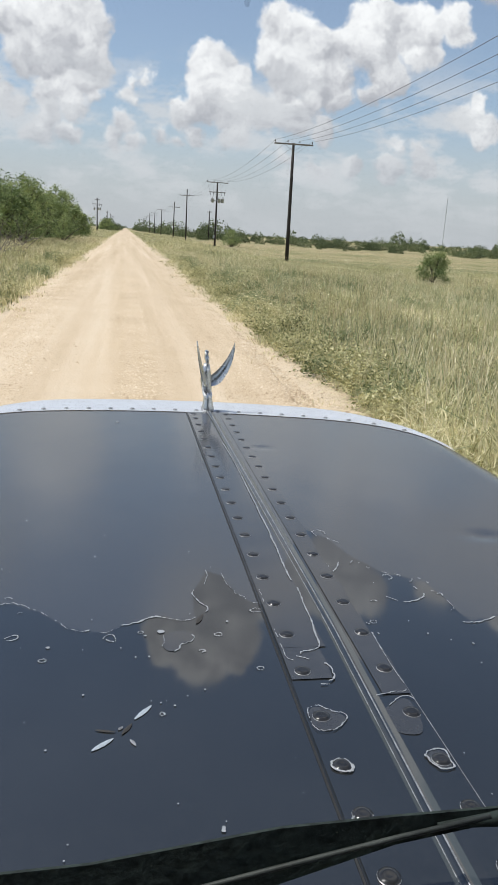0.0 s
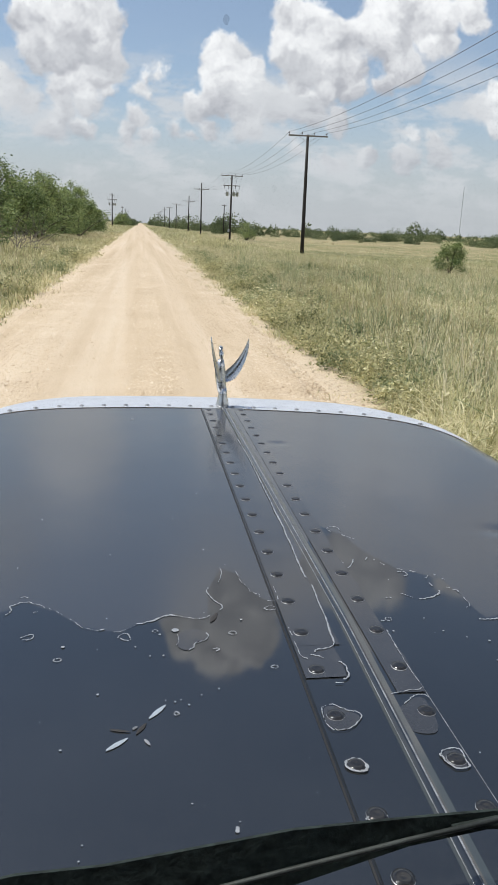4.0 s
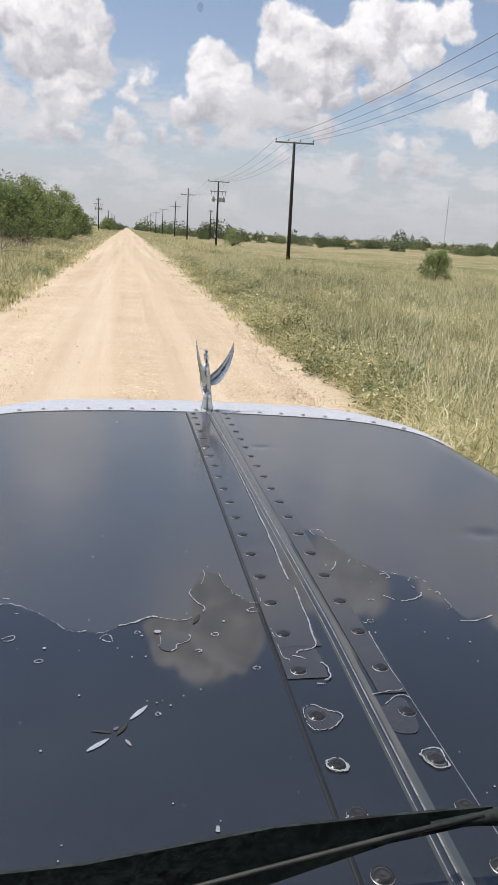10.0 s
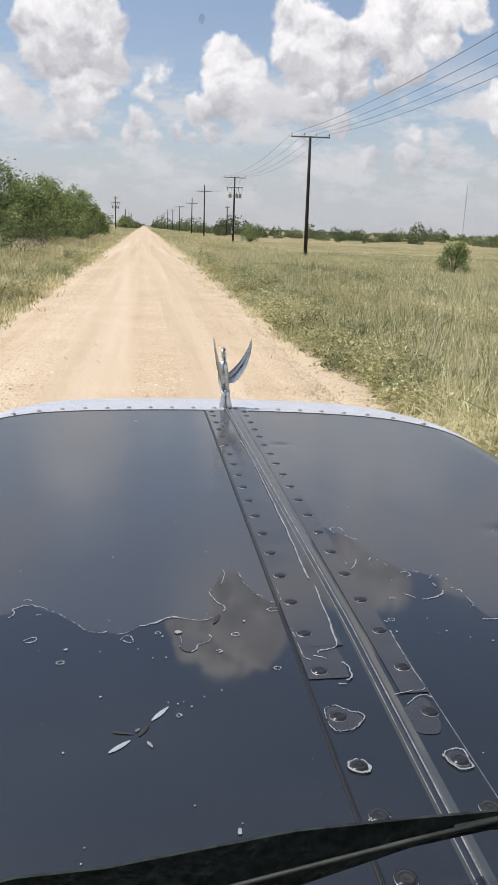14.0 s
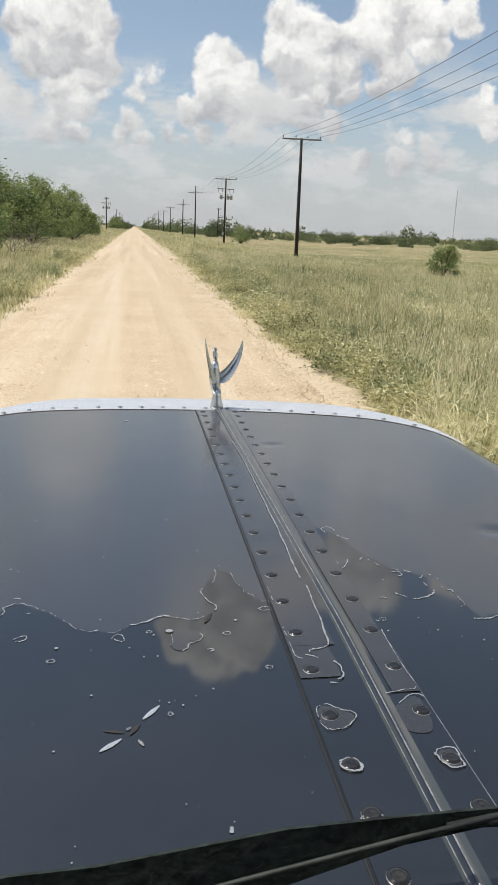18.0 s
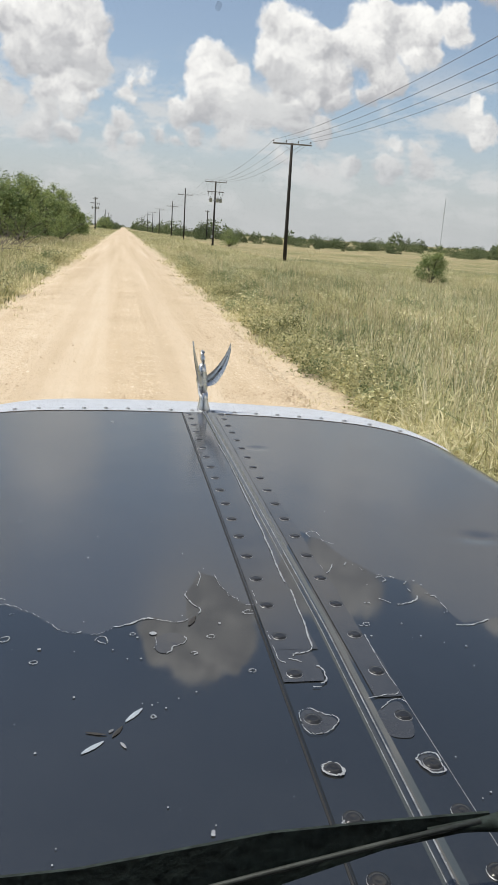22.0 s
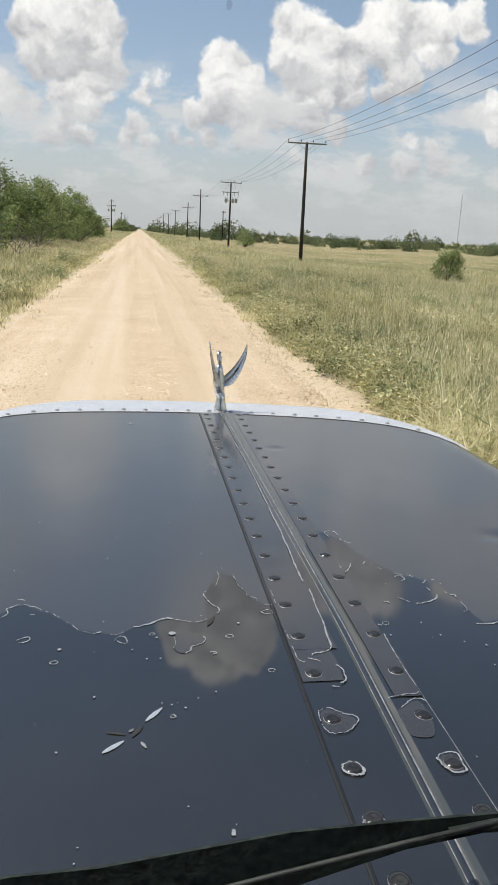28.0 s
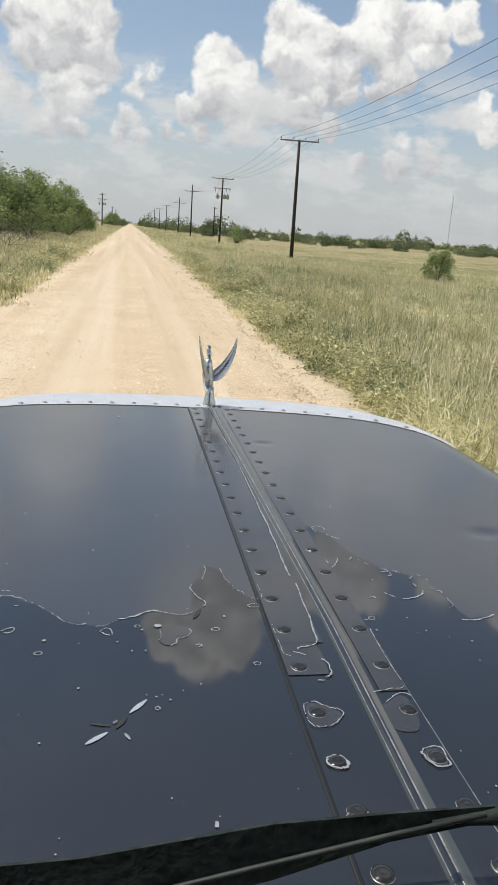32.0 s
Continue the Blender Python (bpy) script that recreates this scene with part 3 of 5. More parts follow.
def seed_heads(n):
    """Stalks that stand over the grass, each with a narrow seed head."""
    x, y, tall = clumpy(n, lambda y: 2.9 + 0 * y, lambda y: 3.6 + 0.52 * y, 5.0, 50.0, 0.35, 9)
    n = len(x)
    z, h, a = ground_z(x, y), 0.55 * tall + 0.10, rng.uniform(0, 6.28, n)
    tip = np.stack([x + np.cos(a) * 0.22 * h, y + np.sin(a) * 0.22 * h, z + h], -1)
    foot = np.stack([x, y, z], -1)
    d = np.stack([np.cos(a) * 0.5, np.sin(a) * 0.5, np.full(n, 0.85)], -1)
    s = np.stack([-np.sin(a), np.cos(a), 0 * a], -1)
    wd, ln = 0.0045 * (1 + y / 45)[:, None], 0.05
    quads = np.stack([foot - s * 0.002, foot + s * 0.002, tip + s * 0.002, tip - s * 0.002, tip - d * 0.01, tip + d * ln * 0.4 + s * wd, tip + d * ln * 1.4, tip + d * ln * 0.4 - s * wd], 1)
    f = np.array([(0, 1, 2, 3), (4, 5, 6, 7)])
    return mesh_of("seed_heads", quads.reshape(-1, 3), (f[None] + 8 * np.arange(n)[:, None, None]).reshape(-1, 4), STRAW)


tagged(new("seed_heads", seed_heads(11000)), "pale seed heads standing above the grass", "grass", kind="stuff")


# ---- trees and scrub ----
def branch_set(bm, r, h, spread, limbs, start=0.25):
    """A short forked trunk with limbs that fork again; gives the tips."""
    tips = []
    for i in range(limbs):
        a = 2 * math.pi * (i + r.uniform(-0.3, 0.3)) / limbs
        p = Vector((r.uniform(-0.1, 0.1), r.uniform(-0.1, 0.1), -0.1))
        pts, rad = [p.copy()], [0.035 * h * 0.55]
        d = Vector((math.cos(a) * 0.35, math.sin(a) * 0.35, 1)).normalized()
        n = 6
        for k in range(n):
            d = (d + Vector((math.cos(a) * spread * 0.22 + r.uniform(-0.25, 0.25), math.sin(a) * spread * 0.22 + r.uniform(-0.25, 0.25), r.uniform(-0.12, 0.16)))).normalized()
            p = p + d * h * 0.17
            pts.append(p.copy()), rad.append(0.035 * h * 0.55 * (1 - (k + 1) / (n + 1)) + 0.008)
            if k >= 1:
                q, e = p.copy(), (d + Vector((r.uniform(-1, 1), r.uniform(-1, 1), r.uniform(-0.2, 0.7)))).normalized()
                tw = [q.copy()]
                for _ in range(3):
                    e = (e + Vector((r.uniform(-0.4, 0.4), r.uniform(-0.4, 0.4), r.uniform(-0.3, 0.25)))).normalized()
                    q = q + e * h * 0.10
                    tw.append(q.copy())
                    tips.append(q.copy())
                tube(bm, tw, [0.010 * h * 0.6, 0.007 * h * 0.6, 0.005 * h * 0.6, 0.004], 4, False)
        tips.append(p.copy())
        tube(bm, pts, rad, 6)
    return tips


def foliage(tips, seed, per, cluster, leaf, mat, name):
    """Sprays of small narrow leaves round the twig ends."""
    g = np.random.default_rng(seed)
    c = np.array([tuple(t) for t in tips])
    centre = np.repeat(c, per, 0) + g.normal(0, 1, (len(c) * per, 3)) * cluster * np.array([1, 1, 0.75])
    n = len(centre)
    d = g.normal(0, 1, (n, 3))
    d[:, 2] *= 0.6
    d /= np.linalg.norm(d, axis=1, keepdims=True)
    s = np.cross(d, g.normal(0, 1, (n, 3)))
    s /= np.linalg.norm(s, axis=1, keepdims=True)
    ln = leaf * g.uniform(0.6, 1.5, (n, 1))
    q = np.stack([centre - d * ln, centre + s * ln * 0.42, centre + d * ln, centre - s * ln * 0.42], 1)
    return mesh_of(name, q.reshape(-1, 3), np.arange(4 * n).reshape(-1, 4), mat)


def mesquite(x, y, h, wide, seed, label, per=95, leaf=0.055, name="mesquite_tree", category="tree", limbs=6, group=""):
    r = random.Random(seed)
    t = thing(name, label, category, group, (x, y, float(ground_z(x, y))))
    bm = bmesh.new()
    tips = branch_set(bm, r, h, wide, limbs)
    part("trunk", bm, BARK, t)
    low = [Vector((p.x * 0.9, p.y * 0.9, p.z * 0.45)) for p in tips[:: 2]]
    hang("crown", foliage(tips + low, seed, per, 0.058 * h, leaf, LEAF, "crown"), t)
    return t


def round_bush(x, y, wide, h, seed, label, lumps=26, per=260, leaf=0.05, name="mesquite_bush", category="bush", group="", mat=None, spray=0.11):
    """A dense bush: a few stems under lumps of small leaves."""
    g = random.Random(seed)
    t = thing(name, label, category, group, (x, y, float(ground_z(x, y))))
    bm, tips = bmesh.new(), []
    for k in range(lumps):
        a, u = g.uniform(0, 6.28), g.uniform(0.12, 0.95)
        rr = wide * math.sqrt(max(0.05, 1 - (u - 0.35) ** 2 / 0.5)) * g.uniform(0.45, 0.95)
        p = Vector((math.cos(a) * rr, math.sin(a) * rr, h * u * g.uniform(0.85, 1.1)))
        tips.append(p)
        tube(bm, [(0.035 * h * math.cos(a), 0.035 * h * math.sin(a), -0.05), (p.x * 0.4, p.y * 0.4, p.z * 0.55), p], [0.014 * h, 0.009 * h, 0.004 * h], 5, False)
    part("trunk", bm, mat or BARK, t)
    hang("crown", foliage(tips, seed, per, spray * h, leaf, mat or LEAF, "crown"), t)
    return t


LEFT_TREES = [(-8.8, 35, 3.3, 1.2), (-9.6, 46, 4.8, 1.3), (-8.1, 56, 3.7, 1.2), (-8.6, 66, 5.0, 1.1), (-7.3, 78, 4.1, 1.2), (-8.0, 92, 5.0, 1.3), (-7.0, 106, 3.8, 1.2), (-7.3, 122, 3.6, 1.1)]
for i, (x, y, h, wide) in enumerate(LEFT_TREES):
    round_bush(x, y, h * 0.62, h, 40 + i, "bushy green mesquite tree in the hedgerow beside the road", 120 if y < 80 else 70, 110, 0.08 if y < 80 else 0.11, "mesquite_tree", "tree", "mesquite hedgerow", spray=0.062)
    if i in (0, 2, 4):
        mesquite(x + 1.6, y - 3.0, h * 0.72, wide, 60 + i, "open mesquite tree with bare lower limbs at the hedgerow's edge", per=40, leaf=0.06, group="mesquite hedgerow")


round_bush(19.4, 47.5, 0.92, 1.75, 77, "small round mesquite bush alone in the grass")
round_bush(19.5, 146.0, 1.9, 3.0, 79, "mesquite bush beside the transformer pole", 26, 200, 0.07)
round_bush(-6.8, 320.0, 3.4, 4.2, 80, "dark bushes crowding the road far ahead", 30, 160, 0.14)

weed_rng = random.Random(23)
for i in range(130):
    y = 5.5 + 30 * weed_rng.random() ** 1.2
    x = 2.2 + weed_rng.random() ** 1.3 * (1.0 + 0.26 * y) if i % 5 else -2.25 - weed_rng.random() * 1.2
    h = weed_rng.uniform(0.18, 0.40) + 0.005 * y
    pale = weed_rng.random() < 0.75
    round_bush(x, y, h * weed_rng.uniform(0.9, 1.5), h, 300 + i, "straggly straw-coloured weed at the verge" if pale else "leafy green weed clump growing in the verge grass", 16, 55, 0.017 + 0.0004 * y, "weed_clump", "weed", "verge weeds", GRASS if pale else GREEN, spray=0.2)

brush = thing("dead_brush", "bare grey tangle of dead brush in front of the hedgerow", "brush", at=(-6.3, 41.0, float(ground_z(-6.3, 41.0))))
bm = bmesh.new()
r = random.Random(5)
for k in range(60):
    p = Vector((r.uniform(-1.0, 1.0), r.uniform(-3.5, 4.0), -0.05))
    d = Vector((r.uniform(-0.8, 0.8), r.uniform(-0.8, 0.8), 1)).normalized()
    pts = [p.copy()]
    for _ in range(6):
        d = (d + Vector((r.uniform(-0.5, 0.5), r.uniform(-0.5, 0.5), r.uniform(-0.3, 0.15)))).normalized()
        p = p + d * r.uniform(0.25, 0.42)
        pts.append(p.copy())
    tube(bm, pts, [0.022, 0.018, 0.015, 0.012, 0.010, 0.008, 0.005], 4, False)
part("twigs", bm, DEAD, brush)


def scrub(name, label, spots, leaf, per, seed, mat=FAR_LEAF):
    """A far belt of scrub: heaps of leaf clumps of uneven height on the ground."""
    g = np.random.default_rng(seed)
    x, y, h, wd = (np.array(c) for c in zip(*spots))
    base = ground_z(x, y)
    n = len(x) * per
    ang, rad = g.uniform(0, 2 * np.pi, n), np.sqrt(g.uniform(0, 1, n))
    k = lambda arr: np.repeat(arr, per)
    up_share = np.sqrt(np.maximum(0, 1 - rad ** 2)) * g.uniform(0.0, 1.0, n) ** 0.8
    c = np.stack([k(x) + np.cos(ang) * rad * k(wd), k(y) + np.sin(ang) * rad * k(wd), k(base) + k(h) * (up_share * (1 + 0.18 * np.sin(ang * 3 + k(x))) + g.normal(0, 0.025, n))], -1)
    d = g.normal(0, 1, (n, 3))
    d /= np.linalg.norm(d, axis=1, keepdims=True)
    s = np.cross(d, g.normal(0, 1, (n, 3)))
    s /= np.linalg.norm(s, axis=1, keepdims=True)
    ln = (k(h) * leaf)[:, None] * g.uniform(0.6, 1.5, (n, 1))
    q = np.stack([c - d * ln, c + s * ln * 0.6, c + d * ln, c - s * ln * 0.6], 1)
    return tagged(new(name, mesh_of(name, q.reshape(-1, 3), np.arange(4 * n).reshape(-1, 4), mat)), label, "scrub", kind="stuff")


def belt(n, x0, x1, y0, y1, h, seed):
    g = random.Random(seed)
    out = []
    for _ in range(n):
        s = g.lognormvariate(-0.05, 0.5)
        out.append((g.uniform(x0, x1), g.uniform(y0, y1), h * s, h * s * g.uniform(0.6, 1.2)))
    return out


scrub("scrub_belt", "green mesquite scrub across the field", belt(95, 40, 215, 200, 340, 2.0, 1) + belt(16, 18, 42, 240, 430, 2.5, 2), 0.055, 1050, 1)
scrub("far_scrub", "far line of dark scrub below the horizon", belt(200, 30, 520, 420, 800, 2.5, 3), 0.09, 300, 2)
scrub("horizon_scrub", "woods along the horizon", belt(420, -900, 1500, 1300, 2300, 4.2, 4), 0.14, 100, 3)
scrub("road_end_scrub", "bushes on both sides where the road ends", belt(26, -14, -5, 380, 800, 3.4, 5) + belt(34, 10, 30, 420, 900, 3.2, 6), 0.065, 520, 4)
scrub("hill_scrub", "scattered scrub on the rise beside the road", belt(40, -160, -16, 220, 480, 2.2, 7), 0.10, 120, 5)


# ---- power lines ----
def insulator(parent, x, z, y=0.0):
    bm = lathe(bmesh.new(), [(0.02, 0), (0.02, 0.10), (0.055, 0.11), (0.06, 0.16), (0.04, 0.17), (0.05, 0.20), (0.035, 0.25), (0.01, 0.26)], 8, Matrix.Translation((x, y, z)))
    part("insulator", bm, CERAMIC, parent, "brown ceramic insulator", True)


def crossarm(parent, z, length, pins):
    bm = box(bmesh.new(), (0, -0.16, z), (length, 0.10, 0.13), 0.012)
    arm = part("crossarm", bm, ARM, parent, "weathered grey wooden crossarm")
    for s in (-1, 1):
        part("brace", tube(bmesh.new(), [(s * length * 0.24, -0.17, z - 0.05), (0, -0.15, z - 0.62)], 0.016, 6), ARM, parent)
    for p in pins:
        insulator(arm, p, z + 0.06, -0.16)


def utility_pole(x, y, h, lean, label, arm_z=0.6, arm_len=3.6, transformers=False, top_pin=False):
    """A tapered wooden pole with a crossarm; with transformers it carries a second arm and a bank of tanks."""
    t = thing("utility_pole", label, "utility pole", "power line poles", (x, y, float(ground_z(x, y)) - 0.3))
    h = h - t.location.z
    t.rotation_euler = (0, radians(lean), 0)
    part("pole", tube(bmesh.new(), [(0, 0, 0), (0, 0, h * 0.33), (0, 0, h * 0.66), (0, 0, h)], [0.19, 0.17, 0.15, 0.12], 14), POLE, t, soft=True)
    half = arm_len / 2 - 0.08
    crossarm(t, h - arm_z, arm_len, (-half, -half * 0.32, half * 0.32, half))
    if top_pin:
        insulator(t, 0, h)
    if transformers:
        crossarm(t, h - 1.75, 2.9, ())
        for s in (-1.25, -0.65, 0.65, 1.25):
            part("fuse_cutout", tube(bmesh.new(), [(s, -0.28, h - 1.72), (s + 0.06, -0.3, h - 2.3)], 0.045, 6), CERAMIC, t, "dark fuse cutout")
        part("mount", box(bmesh.new(), (0, -0.2, h - 3.15), (2.3, 0.12, 0.12), 0.01), TANK, t)
        for s in (-0.78, 0.38, 0.95):
            tank = part("transformer", lathe(bmesh.new(), [(0.20, 0), (0.24, 0.03), (0.24, 0.62), (0.26, 0.64), (0.22, 0.72), (0.08, 0.76)], 14, Matrix.Translation((s, -0.45, h - 3.5))), TANK, t, "grey transformer tank", True)
            part("bushing", lathe(bmesh.new(), [(0.04, 0), (0.055, 0.08), (0.035, 0.12), (0.05, 0.18), (0.02, 0.26)], 8, Matrix.Translation((s - 0.08, -0.45, h - 2.78))), CERAMIC, tank)
        for s in (-1.25, -0.65, 0.65, 1.25):
            part("jumper", tube(bmesh.new(), [(s * 1.3, -0.2, h - 0.5), (s * 1.15, -0.4, h - 1.2), (s, -0.3, h - 1.7)], 0.012, 5), WIRE, t)
            part("jumper", tube(bmesh.new(), [(s, -0.3, h - 2.3), (s * 0.9, -0.5, h - 2.6), (s * 0.8, -0.45, h - 2.8)], 0.012, 5), WIRE, t)
        part("meter_box", box(bmesh.new(), (-0.25, -0.1, 1.9), (0.3, 0.2, 0.5), 0.02), TANK, t, "small pale meter box")
    return t, h


LINE_X = 15.5
LINE = [(10.0, 10.0, 1.0, False), (75.0, 10.0, -0.4, False), (138.2, 10.0, 0.4, True), (206.0, 11.9, 0.0, False), (261.0, 10.4, 0.8, False), (351.0, 10.0, 0.5, False), (431.0, 10.0, 0.0, False), (522.0, 11.7, 0.0, False), (610.0, 10.5, 0.0, False), (700.0, 10.5, 0.0, False)]
ends = []
for y, h, lean, bank in LINE:
    tall = y in (206.0, 522.0, 261.0)
    a_z = 0.12 if not tall else 1.6
    pole, ph = utility_pole(LINE_X, y, h, lean, "leaning wooden pole with a bank of grey transformers" if bank else "dark wooden utility pole with one crossarm", a_z if not bank else 0.15, 3.7, bank)
    m = Matrix.Translation(pole.location) @ pole.rotation_euler.to_matrix().to_4x4()
    ends.append([m @ Vector((s, -0.16, ph - (a_z if not bank else 0.15) + 0.30)) for s in (-1.77, -0.57, 0.57, 1.77)])
for k in range(4):
    bm = bmesh.new()
    for p, q in zip(ends, ends[1:]):
        sag = (q[k] - p[k]).length * 0.016
        pts = [p[k].lerp(q[k], i / 14) - Vector((0, 0, sag * 4 * (i / 14) * (1 - i / 14))) for i in range(15)]
        tube(bm, pts, 0.013, 5, False)
    power = thing("power_line", "slack grey conductor strung from pole to pole", "power line", "overhead conductors")
    part("conductor", bm, WIRE, power, soft=True)
utility_pole(26.0, 250.0, 8.0, 0.3, "short dark utility pole standing in the field", 0.35, 1.6)
utility_pole(-8.4, 245.0, 9.6, 0.0, "dark wooden pole with transformers beside the hedgerow", 0.5, 1.5, True)
utility_pole(-9.5, 430.0, 9.6, 0.0, "dark wooden utility pole far along the road", 0.8, 1.6)
utility_pole(-9.3, 520.0, 9.6, 0.0, "dark wooden utility pole far along the road", 0.8, 1.6)
utility_pole(-9.0, 600.0, 9.6, 0.0, "dark wooden utility pole far along the road", 0.8, 1.6)

mast = thing("radio_mast", "thin grey lattice radio mast on the horizon", "mast", at=(1500 * math.sin(radians(22.6)), 1500 * math.cos(radians(22.6)), -3.0))
part("mast_shaft", tube(bmesh.new(), [(0, 0, 0), (0, 0, 90)], [0.55, 0.45], 4), TANK, mast)
part("aerial", tube(bmesh.new(), [(0, 0, 62), (0, 0, 64)], [1.3, 1.3], 8), TANK, mast)

# ---- the car ----
CX, SLOPE = 0.19, -0.0355


def hood_z(x, y):
    d = abs(x - CX)
    return 1.07 + SLOPE * (y - 1) - 0.010 * max(0.0, (d - 0.52) / 0.055) ** 2.2


def hood_front(x):
    d = x - CX
    k = (d / 0.575) if d > 0 else (d / 0.62)
    return 1.996 - 0.30 * d * d - 0.085 * d - 0.22 * abs(k) ** 8


def on_hood(x, y, lift=0.0):
    return Vector((x, y, hood_z(x, y) + lift))


car = thing("car", "old dark car with a riveted hood and chrome bird ornament", "car")
XL, XR = CX - 0.575, CX + 0.575


def hood_panel():
    bm = bmesh.new()
    nx, ny = 120, 120
    grid = []
    for i in range(nx + 1):
        x = XL + (XR - XL) * i / nx
        yf = hood_front(x)
        row = []
        for j in range(ny + 1):
            y = 0.345 + (yf - 0.345) * j / ny
            dent = -0.003 * math.exp(-((x - 0.555) / 0.030) ** 2 - ((y - 1.04) / 0.020) ** 2) - 0.002 * math.exp(-((x - 0.30) / 0.02) ** 2 - ((y - 1.60) / 0.012) ** 2)
            row.append(bm.verts.new((x, y, hood_z(x, y) + dent)))
        grid.append(row)
    for i in range(nx):
        for j in range(ny):
            bm.faces.new((grid[i][j], grid[i + 1][j], grid[i + 1][j + 1], grid[i][j + 1]))
    return part("hood", bm, PAINT, car, "dark peeling hood panel", True)


hood = hood_panel()
bpy.context.view_layer.update()


def trim_strip():
    bm = bmesh.new()
    n, rows = 60, [(-0.012, 0.0015), (0.06, 0.003), (0.120, 0.004), (0.148, 0.002), (0.162, -0.010), (0.166, -0.05)]
    grid = []
    for i in range(n + 1):
        x = XL + (XR - XL) * i / n
        yf = hood_front(x)
        k = 1 - 0.55 * max(0.0, (abs(x - CX) / 0.56 - 0.55) / 0.45) ** 2
        grid.append([bm.verts.new((x, yf + d * k, hood_z(x, yf) + SLOPE * d * k + h)) for d, h in rows])
    for a, b in zip(grid, grid[1:]):
        for j in range(len(rows) - 1):
            bm.faces.new((a[j], b[j], b[j + 1], a[j + 1]))
    return part("front_trim", bm, BARE, car, "bright bare aluminium edge trim", True)


trim = trim_strip()


def dome_mesh(name, r, h, mat):
    bm = lathe(bmesh.new(), [(r * 1.14, 0), (r * 1.10, h * 0.42), (r * 1.0, h * 0.18), (r * 0.92, h * 0.75), (r * 0.6, h), (r * 0.25, h * 0.86), (0.0004, h * 0.84)], 16)
    me = bpy.data.meshes.new(name)
    bm.to_mesh(me)
    bm.free()
    me.materials.append(mat)
    me.materials.append(PALE_GREY)
    for p in me.polygons:
        # the rim's bright highlight is painted on with a paler material
        p.material_index = 1 if max(math.hypot(*me.vertices[i].co[:2]) for i in p.vertices) > r * 1.12 else 0
    return smooth(me)


TRIM_RIVET = dome_mesh("rivet", 0.0054, 0.0024, PALE_GREY)
HOOD_RIVET = dome_mesh("rivet", 0.0074, 0.0022, RIVET)
for i in range(19):
    x = CX - 0.51 + i * 0.0567
    y = hood_front(x) + 0.006
    rv = hang("rivet", TRIM_RIVET, trim)
    rv.location = (x, y, hood_z(x, y) + 0.003)


def strip_profile(x0, x1, y0, y1, profile, mat, name, label, rows=40):
    """A plate along the hood with a raised profile across it."""
    bm = bmesh.new()
    grid = []
    for j in range(rows + 1):
        k = j / rows
        y = y0 + (y1 - y0) * k
        c = x0 + (x1 - x0) * k
        grid.append([bm.verts.new(on_hood(c + dx_, y, dz_)) for dx_, dz_ in profile(k)])
    for a, b in zip(grid, grid[1:]):
        for i in range(len(a) - 1):
            bm.faces.new((a[i], a[i + 1], b[i + 1], b[i]))
    return part(name, bm, mat, car, label)


# the strip runs from the cowl to the ornament, with two rows of rivets
S0, S1, SY0, SY1 = 0.2165, 0.2212, 0.345, 1.985
def ridge_at(k):
    """Where the raised ridge runs, off the strip's middle."""
    return 0.004 + 0.024 * k if k < 0.25 else 0.010 - 0.0133 * (k - 0.25)


strip = strip_profile(S0, S1, SY0, SY1, lambda k: [(-0.0575, -0.002), (-0.057, 0.002), (-0.022, 0.0021), (ridge_at(k) - 0.005, 0.0022), (ridge_at(k) - 0.0025, 0.0056), (ridge_at(k) - 0.0005, 0.0068), (ridge_at(k) + 0.002, 0.0068), (ridge_at(k) + 0.005, 0.0060), (ridge_at(k) + 0.0125, 0.0026), (0.025, 0.0022), (0.0535, 0.002), (0.054, -0.002)], STRIP, "centre_strip", "riveted centre strip with raised ridge")
# two pale tubes draw the ridge's double highlight in plain colour
part("ridge_glint", tube(bmesh.new(), [on_hood(S0 + (S1 - S0) * k / 30 + ridge_at(k / 30) + 0.002, SY0 + (SY1 - SY0) * k / 30, 0.0066) for k in range(31)], 0.0009, 6), PALE_GREY, strip, "painted highlight along the ridge", True)
part("ridge_glint", tube(bmesh.new(), [on_hood(S0 + (S1 - S0) * k / 30 + ridge_at(k / 30) - 0.003, SY0 + (SY1 - SY0) * k / 30, 0.0046) for k in range(31)], 0.0006, 6), PALE_GREY, strip, "painted highlight along the ridge", True)
# the strip's edge highlight near the cowl, as a pale tube
part("strip_glint", tube(bmesh.new(), [on_hood(S0 + 0.0542, 0.36 + 0.30 * k / 12, 0.0021) for k in range(13)], 0.00045, 5), PALE_GREY, strip, "thin painted highlight along the strip", True)
part("seam", tube(bmesh.new(), [on_hood(S0 - 0.0595 + (S1 - S0) * k / 20, SY0 + (SY1 - 0.01 - SY0) * k / 20, 0.0) for k in range(21)], 0.0013, 5), DARK, strip, "dark open seam")
for y in [1.950] + [1.894 - 0.0776 * i for i in range(18)] + [0.506, 0.449, 0.39]:
    k = (y - SY0) / (SY1 - SY0)
    c = S0 + (S1 - S0) * k
    for s in (-0.0428, 0.0422):
        rv = hang("rivet", HOOD_RIVET, strip)
        rv.location = on_hood(c + s, y, 0.0030 if y > 0.62 else 0.0026)


# ---- flaked clear coat: bright ragged rims ----
flake_rng = random.Random(11)


